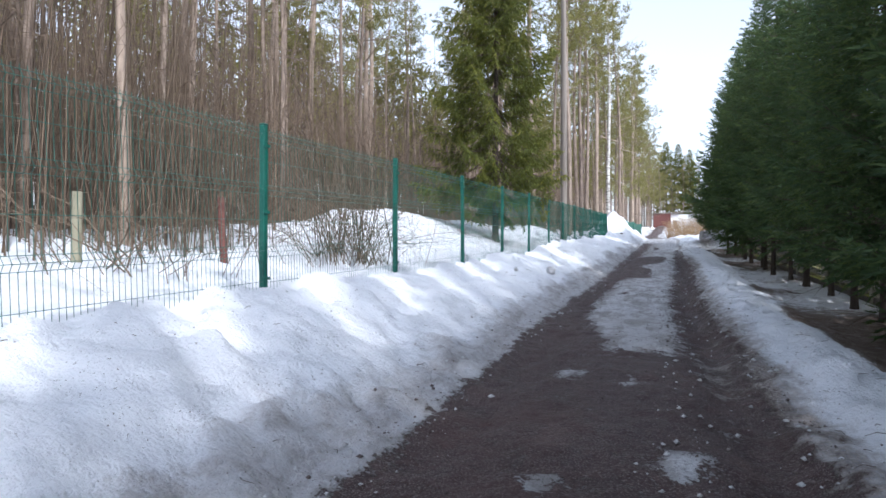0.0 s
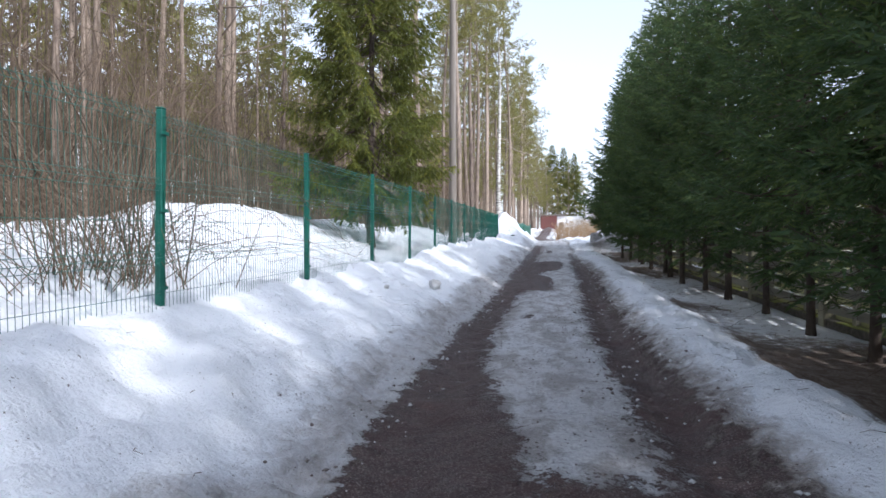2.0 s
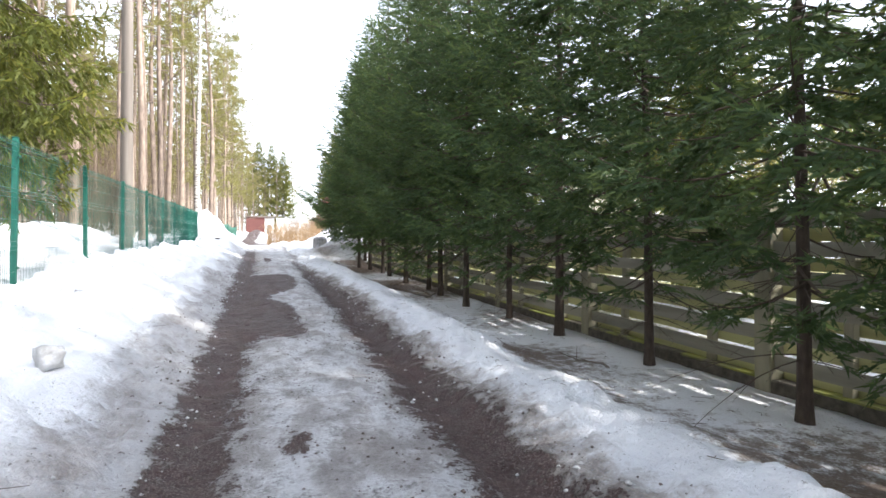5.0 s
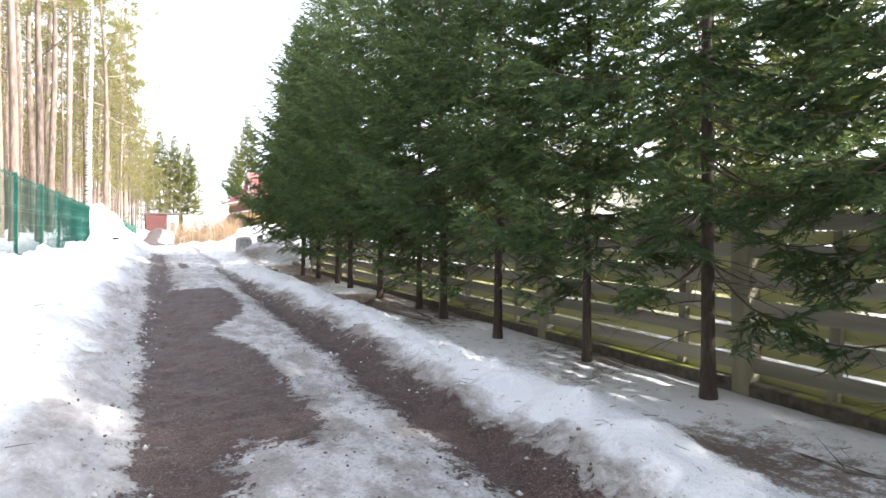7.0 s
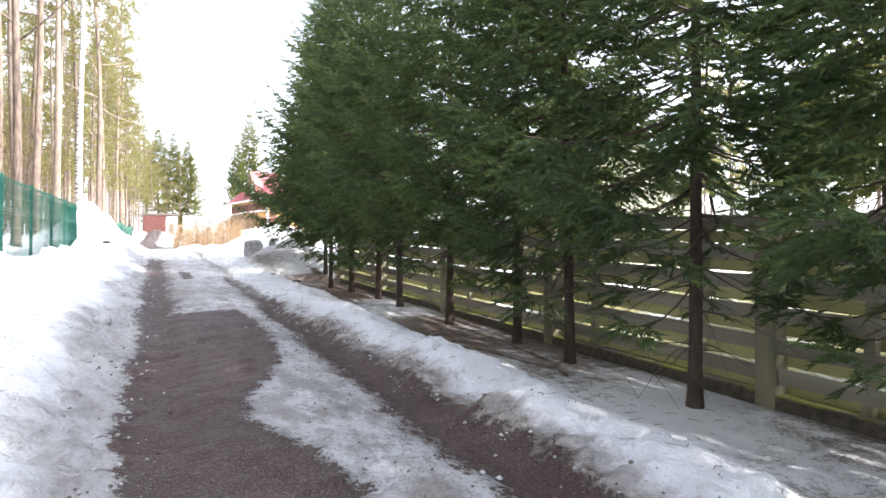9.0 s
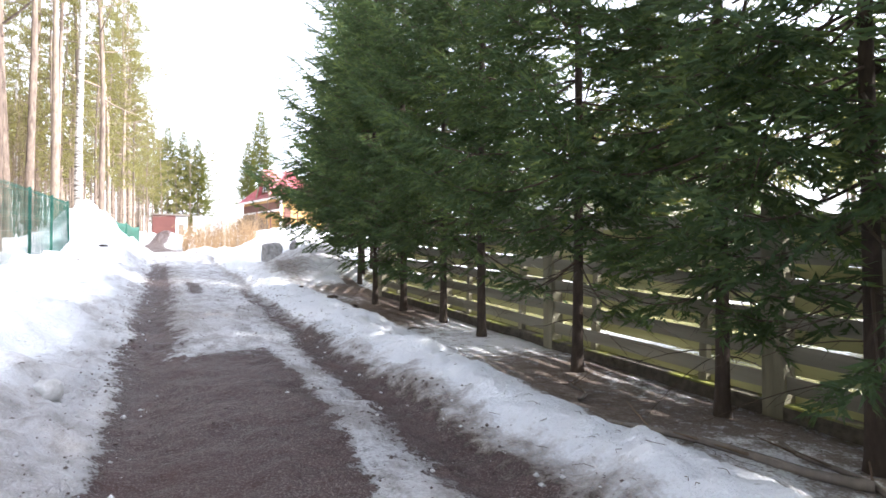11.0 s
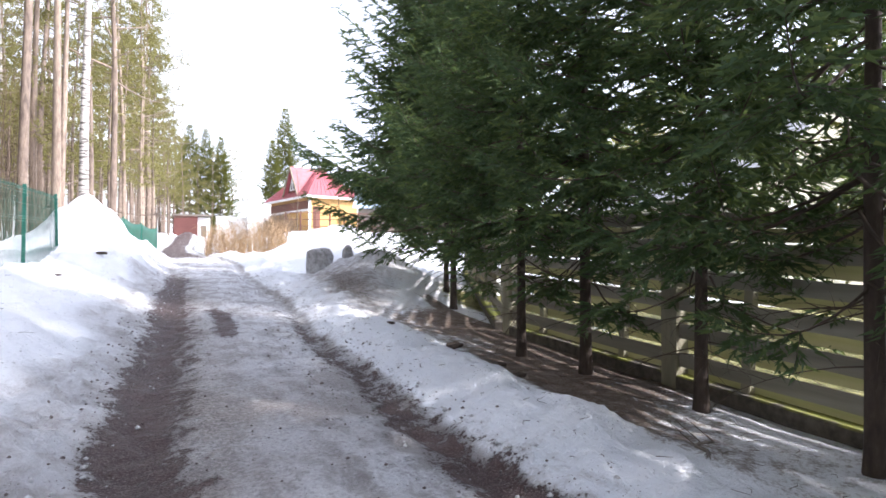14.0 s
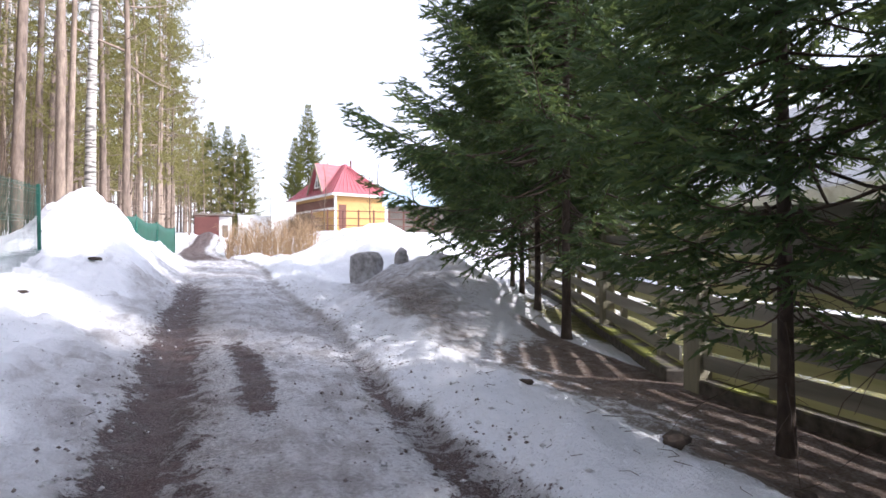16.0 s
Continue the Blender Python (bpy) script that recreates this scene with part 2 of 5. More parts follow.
def concrete_moss():
    m, n, l, b = base_material("mossy_concrete", 0.9)
    f = noise_node(n, l, 12, 5)
    g = noise_node(n, l, 2.2, 4)
    c = ramp(n, l, f, [(0.3, (0.045, 0.038, 0.03)), (0.7, (0.13, 0.115, 0.09))])
    geo = n.new("ShaderNodeNewGeometry")
    sep = n.new("ShaderNodeSeparateXYZ")
    l.new(geo.outputs["True Normal"], sep.inputs[0])
    moss = calc(n, l, 'MULTIPLY', span(n, l, g, 0.42, 0.58), span(n, l, sep.outputs[2], 0.3, 0.8))
    l.new(mix(n, l, moss, c, (0.20, 0.21, 0.035)), b.inputs["Base Color"])
    bump(n, l, b, f, 0.6, 0.01)
    return m


CONCRETE = concrete_moss()


def ground_material():
    """Snow, packed ice, wet soil, needle litter and old grass, told apart by where each lies."""
    m, n, l, b = base_material("snowy_ground", 0.6)

    def attr(name):
        a = n.new("ShaderNodeAttribute")
        a.attribute_name = name
        return a.outputs["Fac"]
    fine = noise_node(n, l, 38, 5, 0.65)
    mid = noise_node(n, l, 7, 5, 0.62)
    big = noise_node(n, l, 0.8, 3)
    ragged = calc(n, l, 'ADD', calc(n, l, 'MULTIPLY', calc(n, l, 'SUBTRACT', mid, 0.5), 0.9), calc(n, l, 'MULTIPLY', calc(n, l, 'SUBTRACT', fine, 0.5), 0.7))
    snow = ramp(n, l, calc(n, l, 'ADD', calc(n, l, 'MULTIPLY', big, 0.6), calc(n, l, 'MULTIPLY', mid, 0.4)), [(0.3, (0.77, 0.79, 0.82)), (0.7, (0.88, 0.89, 0.91))])
    ice = ramp(n, l, calc(n, l, 'ADD', calc(n, l, 'MULTIPLY', mid, 0.5), calc(n, l, 'MULTIPLY', fine, 0.5)), [(0.36, (0.19, 0.18, 0.175)), (0.47, (0.50, 0.50, 0.51)), (0.60, (0.76, 0.775, 0.80))])
    melt = noise_node(n, l, 3.4, 5, 0.65, (1.0, 0.5, 1.0))
    ice = mix(n, l, calc(n, l, 'MULTIPLY', span(n, l, melt, 0.42, 0.60), 0.72), ice, (0.22, 0.195, 0.18))
    soil = ramp(n, l, calc(n, l, 'ADD', calc(n, l, 'MULTIPLY', mid, 0.5), calc(n, l, 'MULTIPLY', fine, 0.5)), [(0.3, (0.024, 0.012, 0.011)), (0.5, (0.060, 0.034, 0.031)), (0.72, (0.13, 0.088, 0.078))])
    stones = noise_node(n, l, 85, 3, 0.6)
    soil = mix(n, l, calc(n, l, 'MULTIPLY', span(n, l, stones, 0.53, 0.62), 0.75), soil, (0.24, 0.205, 0.19))
    soil = mix(n, l, calc(n, l, 'MULTIPLY', span(n, l, big, 0.5, 0.66), 0.45), soil, (0.075, 0.035, 0.03))
    grit = ramp(n, l, fine, [(0.35, (0.06, 0.045, 0.036)), (0.5, (0.24, 0.205, 0.18)), (0.7, (0.48, 0.46, 0.44))])
    litter = ramp(n, l, calc(n, l, 'ADD', calc(n, l, 'MULTIPLY', mid, 0.5), calc(n, l, 'MULTIPLY', fine, 0.5)), [(0.34, (0.05, 0.034, 0.025)), (0.48, (0.14, 0.10, 0.075)), (0.60, (0.24, 0.205, 0.175)), (0.76, (0.55, 0.54, 0.53))])
    grass = ramp(n, l, mid, [(0.35, (0.09, 0.09, 0.022)), (0.5, (0.18, 0.17, 0.05)), (0.7, (0.30, 0.27, 0.11))])
    m_ice = span(n, l, calc(n, l, 'ADD', attr("ice"), calc(n, l, 'MULTIPLY', ragged, 0.5)), 0.25, 0.75)
    m_grit = span(n, l, calc(n, l, 'ADD', attr("grime"), ragged), 0.30, 0.95)
    m_soil = span(n, l, calc(n, l, 'ADD', attr("soil"), calc(n, l, 'MULTIPLY', ragged, 2.0)), 0.40, 0.60)
    m_lit = span(n, l, calc(n, l, 'ADD', attr("litter"), calc(n, l, 'MULTIPLY', ragged, 0.7)), 0.38, 0.62)
    m_gra = span(n, l, calc(n, l, 'ADD', attr("grass"), calc(n, l, 'MULTIPLY', ragged, 0.5)), 0.42, 0.58)
    c = mix(n, l, m_ice, snow, ice)
    c = mix(n, l, m_grit, c, grit)
    # needles, bark crumbs and grit scattered on the old snow
    crumbs = calc(n, l, 'MULTIPLY', span(n, l, noise_node(n, l, 46, 2, 0.5), 0.66, 0.71), span(n, l, noise_node(n, l, 1.7, 2), 0.40, 0.62))
    c = mix(n, l, calc(n, l, 'MULTIPLY', crumbs, 0.75), c, (0.10, 0.078, 0.062))
    c = mix(n, l, m_lit, c, litter)
    c = mix(n, l, m_gra, c, grass)
    c = mix(n, l, m_soil, c, soil)
    l.new(c, b.inputs["Base Color"])
    rough = calc(n, l, 'SUBTRACT', 0.72, calc(n, l, 'MULTIPLY', m_ice, 0.27))
    wet = calc(n, l, 'ADD', 0.38, calc(n, l, 'MULTIPLY', mid, 0.35))
    mr = n.new("ShaderNodeMix")
    l.new(m_soil, mr.inputs[0])
    l.new(rough, mr.inputs[2])
    l.new(wet, mr.inputs[3])
    l.new(mr.outputs[0], b.inputs["Roughness"])
    b.inputs["Specular IOR Level"].default_value = 0.35
    h = calc(n, l, 'ADD', calc(n, l, 'MULTIPLY', mid, 0.8), calc(n, l, 'MULTIPLY', fine, 0.45))
    h = calc(n, l, 'SUBTRACT', h, calc(n, l, 'MULTIPLY', m_soil, 0.35))
    bump(n, l, b, h, 1.0, 0.07)
    return m


GROUND = ground_material()

# ---- the lie of the land ----
ROAD_Y = np.array([-40, 0, 5, 9.87, 13.3, 17.2, 25, 34, 50, 60, 80, 100, 140, 400])
ROAD_Z = np.array([-1.5, -0.2, -0.04, 0.10, 0.18, 0.36, 0.75, 1.20, 1.95, 2.40, 3.3, 4.3, 6.0, 9.0])
MID_Y = np.array([-40, 3, 10, 20, 30, 38, 45, 52, 62, 75, 90, 105, 130])
MID_X = np.array([-1.2, -1.40, -1.58, -1.43, -1.38, -1.28, -1.2, -1.2, -2.2, -2.2, -0.6, 0.8, 2.0])


def road_z(y):
    y = np.asarray(y, float)
    return sum(np.interp(y + k, ROAD_Y, ROAD_Z) for k in (-2, -1, 0, 1, 2)) / 5


def road_x(y):
    y = np.asarray(y, float)
    return sum(np.interp(y + k, MID_Y, MID_X) for k in (-3, -1.5, 0, 1.5, 3)) / 5


def hill(x, y, cx, cy, sx, sy):
    return np.exp(-((x - cx) / sx) ** 2 - ((y - cy) / sy) ** 2)


def lie(x, y):
    """Height of the ground and how much of each cover lies there."""
    x, y = np.asarray(x, float), np.asarray(y, float)
    z = road_z(y)
    u = x - road_x(y) + 0.22 * fbm(x, y, 0.6, 3, 4.0) + 0.16 * fbm(x, y, 2.3, 3, 14.0)
    near = sstep(75, 55, y)
    lumps = fbm(x, y, 1.3, 5)
    smooth = fbm(x, y, 0.35, 3, 2.0)
    fine = fbm(x, y, 5.0, 3, 6.0)
    # left bank up to the fence and the forest floor behind it
    s = np.clip((-u - 1.15) / 2.15, 0, 1)
    edge = sstep(0.0, 0.12, s)
    top = 0.82 - 0.18 * sstep(20, 40, y)
    left = top * (s ** 1.12) * (1 + 0.15 * np.sin(np.pi * s)) + edge * (0.30 * lumps * sstep(0, .4, s) + 0.16 * smooth + 0.16 * fine + 0.10 * fbm(x, y, 9.0, 2, 31.0) - 0.16 * np.abs(fbm(x, y, 2.6, 3, 41.0)))
    behind = np.clip(-x - 5.3, 0, None)
    left = left - 0.12 * hill(x, 0, -5.7, 0, 0.7, 1) + 0.075 * np.clip(behind, 0, 10) + 0.9 * sstep(0.5, 6, behind) * fbm(x, y, 0.17, 3, 8.0)
    left = left + 0.95 * hill(x, y, -9.3, 16, 2.4, 5.5) + 0.5 * hill(x, y, -7.2, 28, 1.4, 3) + 0.35 * hill(x, y, -9, 3, 2.5, 3) + 0.5 * hill(x, y, -9, 24, 2.0, 2.5)
    # right bank, litter floor under the trees, plot behind the fence
    r = u - 1.05
    bank = 0.13 * np.exp(-((r - 0.65) / 0.5) ** 2) * (1 + 1.8 * lumps) + (0.16 * fine + 0.15 * lumps + 0.10 * fbm(x, y, 9.0, 2, 31.0)) * hill(r, 0, 0.7, 0, 0.75, 1)
    bank = bank * (1 - 0.25 * sstep(20, 30, y))
    right = bank - 0.13 * sstep(0.7, 1.9, r) + 0.07 * lumps
    # road relief: two ruts and a crown of packed ice
    road = 0.03 * fbm(x, y, 9.0, 2, 31.0) - 0.055 * hill(u, 0, -0.92, 0, 0.24, 1) - 0.065 * hill(u, 0, 0.90, 0, 0.20, 1) + 0.03 * hill(u, 0, 0, 0, 0.5, 1) + 0.045 * lumps + 0.06 * fine
    wl, wr = sstep(-1.02, -1.3, u), sstep(0.95, 1.2, u)
    z = z + left * wl + right * wr + road * (1 - wl) * (1 - wr)
    # ploughed piles
    pile = 1.55 * hill(x, y, -4.75, 45.6, 1.15, 2.6) + 0.5 * hill(x, y, -3.5, 42.5, 0.7, 2.0) + 0.45 * hill(x, y, -3.6, 50, 1.2, 4)
    dirty = 0.95 * hill(x, y, 2.6, 40.6, 1.4, 2.2) + 0.45 * hill(x, y, 1.5, 37.8, 0.9, 2.0)
    clean = 1.45 * hill(x, y, 3.9, 50, 2.4, 4.2) + 0.9 * hill(x, y, 6.5, 56, 4, 5)
    far = 0.9 * hill(x, y, -1.4, 82, 2.0, 3.5)
    z = z + (pile + dirty + clean + far) * (1 + 0.55 * lumps)
    z = z + 1.45 * sstep(1.5, 5.5, x) * sstep(50, 66, y)
    # cover
    path = (1 - wl) * (1 - wr)
    rut_l = np.exp(-((u + 0.95) / (0.33 + 0.03 * sstep(28, 33, y))) ** 2) * (1 - 0.12 * sstep(29, 33, y))
    rut_r = np.exp(-((u - 0.88) / (0.32 - 0.09 * sstep(20, 26, y))) ** 2) * (1 - 0.35 * sstep(27, 31, y) - 0.45 * sstep(33, 37, y))
    soil = np.maximum(rut_l, rut_r) * 0.95
    wob = 0.65 * fbm(x, y, 1.2, 5, 11.0)
    rim = np.interp(y, [0, 3, 7, 12], [-2.3, -2.42, -2.75, -2.8]) + 0.3 * wob
    bare = sstep(7.5, 6.5, y + wob) * sstep(1.35, 0.95, u) * sstep(rim - 0.25, rim + 0.2, x)
    lim = np.interp(y, [6.8, 7.2, 9.5, 11, 12.5], [-1.5, -1.62, -2.1, -2.3, -2.45]) + 0.3 * wob
    bare = np.maximum(bare, sstep(13.5, 12.0, y) * sstep(lim + 0.2, lim - 0.2, x) * sstep(rim - 0.25, rim + 0.2, x))
    reach = -1.42 + 0.38 * sstep(20, 25.5, y) + 0.25 * wob - 0.45 * hill(0, y, 0, 21.6, 1, 0.9)
    bare = np.maximum(bare, sstep(16.9, 17.7, y + wob * .6) * sstep(27.8, 26.9, y + wob) * sstep(reach + 0.17, reach - 0.17, x) * sstep(-1.25, -1.1, u))
    bare = np.maximum(bare, 0.95 * np.exp(-((x + 1.52 + 0.3 * wob) / 0.17) ** 2 - ((y - 34.8) / 1.7) ** 4))
    bare = np.maximum(bare, 0.9 * hill(x, y, -1.87, 13.3, 0.10, 0.22))
    soil = np.maximum(soil, bare * 0.95)
    spots = hill(x, y, -1.85, 5.9, 0.15, 0.3) + hill(x, y, -1.35, 5.65, 0.11, 0.22) + hill(x, y, -1.65, 3.45, 0.13, 0.15) + hill(x, y, -0.97, 3.95, 0.16, 0.5) + 0.8 * hill(x, y, -0.62, 6.0, 0.16, 1.3) * (0.6 + 1.6 * fine)
    soil = soil - 0.9 * spots * np.clip(0.75 + 1.8 * lumps + 1.2 * fine, 0, 1.2)
    soil = soil * sstep(1.35, 1.15, np.abs(u)) * sstep(-30, -20, y)
    wet_far = sstep(52, 56, y) * sstep(0.9, 0.5, np.abs(u + 0.2))
    soil = np.maximum(soil * sstep(47, 42, y), wet_far * 0.7)
    foot_l = sstep(-2.25, -1.55, u + 0.5 * lumps) * sstep(-0.85, -1.2, u)
    foot_r = sstep(1.75, 1.2, u) * sstep(0.85, 1.05, u)
    grime = 0.52 * foot_l * (1 - .35 * sstep(24, 32, y)) + 0.26 * sstep(26, 31, y) * sstep(46, 40, y) * hill(u, 0, -0.75, 0, 0.5, 1) + 0.4 * hill(x, y, 1.0, 36.5, 0.9, 4.0) + 0.8 * foot_r * (1 - .65 * sstep(24, 31, y)) + (0.40 + 0.5 * smooth) * path + 0.5 * np.clip(dirty * 1.6, 0, 1) + 0.25 * hill(r, 0, 1.2, 0, 0.45, 1)
    grime = grime * sstep(60, 45, y) + 0.02 + 0.5 * hill(x, y, -0.62, 6.0, 0.3, 1.6)
    litter = sstep(0.95, 1.5, r + 0.3 * lumps) * sstep(2.75, 2.55, x - 0.25 * sstep(34, 42, y) * (y - 34)) * (0.58 + 1.1 * smooth) * np.where(x > 2.3, sstep(44, 42, y), sstep(37.5, 35, y)) * (1 - np.clip(2.5 * dirty, 0, 1))
    grass = sstep(2.7, 3.2, x) * sstep(45, 38, y) * (0.55 + 0.9 * smooth + 0.3 * lumps)
    return z, dict(soil=soil, grime=grime, ice=np.maximum(path, 0.6 * foot_l), litter=litter, grass=grass)


def ground_z(x, y):
    return float(lie(np.array([x]), np.array([y]))[0][0])


def spread(*runs):
    out = []
    for a, b, step in runs:
        out += list(np.arange(a, b - 1e-6, step))
    return np.array(out + [runs[-1][1]])


def build_ground():
    """One height sheet to the horizon, cut lengthwise into the pieces of the setting."""
    us = spread((-1500, -300, 200), (-300, -60, 20), (-60, -20, 2.5), (-20, -8, 0.5), (-8, -3.4, 0.14), (-3.4, -1.2, 0.06),
                (-1.2, 1.2, 0.05), (1.2, 2.6, 0.055), (2.6, 4.2, 0.14), (4.2, 14, 0.7), (14, 60, 4), (60, 300, 20), (300, 1500, 200))
    ys = spread((-1500, -200, 200), (-200, -40, 10), (-40, -6, 1.0), (-6, 1, 0.25), (1, 30, 0.06), (30, 46, 0.08), (46, 62, 0.25), (62, 130, 1.0), (130, 400, 15), (400, 2200, 200))
    uu, yy = np.meshgrid(us, ys)
    xx = uu + road_x(yy)
    z, cover = lie(xx, yy)
    k = len(us)

    def piece(name, lo, hi, label):
        cols = np.where((us >= lo - 1e-6) & (us <= hi + 1e-6))[0]
        a, b = cols[0], cols[-1] + 1
        w, h = b - a, len(ys)
        v = np.stack([xx[:, a:b], yy[:, a:b], z[:, a:b]], -1).reshape(-1, 3)
        i = (np.arange(h - 1)[:, None] * w + np.arange(w - 1)[None]).ravel()
        me = mesh_np(name, v, np.stack([i, i + 1, i + 1 + w, i + w], 1))
        for key, val in cover.items():
            at = me.attributes.new(key, 'FLOAT', 'POINT')
            at.data.foreach_set("value", val[:, a:b].astype(np.float32).ravel())
        ob = part(name, me, GROUND, None, smooth=True)
        tagged(ob, label, "", "", "structure")
    e = [us[np.argmin(np.abs(us - q))] for q in (-3.28, -1.2, 1.2, 2.6)]
    piece("ground", -1e9, e[0], "snow-covered forest floor behind the green fence")
    piece("snow_bank_left", e[0], e[1], "white ploughed snow bank beside the dirt road")
    piece("road", e[1], e[2], "muddy brown dirt road with packed ice and wheel ruts")
    piece("snow_bank_right", e[2], e[3], "low grey melting snow bank beside the road")
    piece("verge", e[3], 1e9, "needle litter, old grass and snow patches under the spruces")


build_ground()


# ---- green panel fence ----
FENCE_X, POST_Y0, POST_STEP = -4.75, 5.32, 3.05


def fence_top(y):
    return float(np.interp(y, [-10, 5.3, 41.9, 60], [1.9, 2.33, 3.66, 4.3]))


def panel_mesh():
    """Welded wires, upright every 5 cm, with folded rows of doubled wires."""
    tw = Twigs(3)
    hgt, wid = 2.03, 2.98
    folds = (0.22, 0.82, 1.42, 1.95)
    for i in range(60):
        yy = -wid / 2 + wid * i / 59
        pts = [(0, yy, 0)]
        for f in folds:
            pts += [(0, yy, f - 0.05), (0.03, yy, f), (0, yy, f + 0.05)]
        pts.append((0, yy, hgt))
        tw.line(pts, 0.0028, 0.0028)
    for f in folds:
        for dz, dx in ((-0.05, 0.004), (0.0, 0.034), (0.05, 0.004)):
            tw.line([(dx, -wid / 2, f + dz), (dx, 0, f + dz), (dx, wid / 2, f + dz)], 0.003, 0.003)
    for zz in (0.52, 1.12, 1.7):
        tw.line([(0.004, -wid / 2, zz), (0.004, 0, zz), (0.004, wid / 2, zz)], 0.003, 0.003)
    return tw.mesh("wire_mesh")


def build_green_fence():
    """One run of steel posts and wire panels."""
    fence = empty("wire_fence", pose(FENCE_X, POST_Y0, 0), "green welded wire fence with steel posts standing in snow", "fence")
    base = fence.matrix_world.inverted()
    shapes = {}
    for key, dims, bev in (("post", (-0.03, 0.03, -0.03, 0.03, -2.3, 0.0), .005), ("cap", (-0.034, 0.034, -0.034, 0.034, 0.001, 0.02), .008), ("clamp", (0.031, 0.045, -0.05, 0.05, -0.015, 0.015), .003)):
        me = bpy.data.meshes.new(key)
        bm = new_box(*dims, bevel=bev)
        bm.to_mesh(me)
        bm.free()
        shapes[key] = me
    leans = [0.0, 0.3, -0.4, 0.2, 0.5, -0.3, 0.1, -0.6, 0.4, 0.2, -0.3, 0.5, -1.6]
    for k in range(-5, 13):
        y = POST_Y0 + POST_STEP * k
        po = part("post", shapes["post"], GREEN_METAL, fence)
        po.matrix_local = base @ pose(FENCE_X, y, fence_top(y), 0.3 * leans[k % 13], leans[k % 13])
        part("cap", shapes["cap"], GREEN_METAL, po)
        for h in (-0.2, -0.85, -1.5):
            part("clamp", shapes["clamp"], GREEN_METAL, po).location = (0, 0, h)
    slope = math.degrees(math.atan(1.33 / 36.6))
    wires = panel_mesh()
    for k in range(-5, 12):
        y = POST_Y0 + POST_STEP * (k + 0.5)
        pa = tagged(part("panel", wires, GREEN_METAL, fence, "green welded wire panel"), kind="stuff")
        pa.matrix_local = base @ pose(FENCE_X + 0.036, y, fence_top(y) - 2.06, slope, 0, 0)
    stub = empty("gate_post", pose(-4.72, 44.95, 3.0), "short dark blue gate post sticking out of a snow pile", "gate post")
    part("post", new_box(-0.05, 0.05, -0.05, 0.05, -0.6, 0.78, bevel=0.01), BLUE_METAL, stub)
    part("hinge", new_box(0.051, 0.13, -0.03, 0.03, 0.45, 0.62, bevel=0.01), BLUE_METAL, stub)


build_green_fence()


def build_net_fence():
    """Green netting on posts beyond the pile, ending where the road bends."""
    ob = empty("net_fence", pose(0, 0, 0), "sagging green netting on steel posts beyond the snow pile", "fence")
    pts = [(-4.9, 47.5, 3.95), (-4.75, 51, 3.95), (-4.35, 55, 3.95), (-3.9, 59.5, 3.93), (-3.35, 65, 3.96), (-5.6, 68.5, 4.4), (-8.0, 72, 4.8)]
    for a, b in zip(pts, pts[1:]):
        n = 14
        v, f = [], []
        for i in range(n + 1):
            s = i / n
            p = Vector(a).lerp(Vector(b), s)
            sag = 0.12 * math.sin(math.pi * s)
            for j in range(6):
                v.append((p.x + 0.03 * math.sin(9 * s + j), p.y, p.z - sag - 1.5 * j / 5))
        for i in range(n):
            for j in range(5):
                q = i * 6 + j
                f.append((q, q + 6, q + 7, q + 1))
        me = mesh_np("netting", v, f)
        net = part("netting", me, GREEN_NET, ob, smooth=True)
        so = net.modifiers.new("thick", 'SOLIDIFY')
        so.thickness = 0.012
    for p in pts:
        part("post", new_box(p[0] - 0.035, p[0] + 0.035, p[1] - 0.035, p[1] + 0.035, p[2] - 2.0, p[2] + 0.06, bevel=0.008), GREEN_METAL, ob)


build_net_fence()


# ---- wooden fence on the right ----
def fence_x(y):
    return 2.68 - 0.013 * (y - 17)


def bent_board(length, width, thick, seed, wood):
    """A slightly warped plank along y, centred."""
    r = random.Random(seed)
    bm = bmesh.new()
    n = 4
    rows = []
    for i in range(n + 1):
        y = -length / 2 + length * i / n
        dz, dx = 0.006 * r.uniform(-1, 1), 0.005 * r.uniform(-1, 1)
        w = width / 2 + 0.003 * r.uniform(-1, 1)
        rows.append([bm.verts.new((sx * thick / 2 + dx, y, sz * w + dz)) for sx, sz in ((-1, -1), (1, -1), (1, 1), (-1, 1))])
    for a, b in zip(rows, rows[1:]):
        for k in range(4):
            bm.faces.new((a[k], a[(k + 1) % 4], b[(k + 1) % 4], b[k]))
    bm.faces.new(rows[0])
    bm.faces.new(rows[-1][::-1])
    bmesh.ops.recalc_face_normals(bm, faces=bm.faces)
    me = bpy.data.meshes.new("board")
    bm.to_mesh(me)
    bm.free()
    me.materials.append(wood)
    return me


BOARDS = [bent_board(3.17, 0.142, 0.028, k, BOARD) for k in range(5)]
BACK_BOARDS = [bent_board(3.17, 0.122, 0.024, 20 + k, OLIVE_BOARD) for k in range(4)]


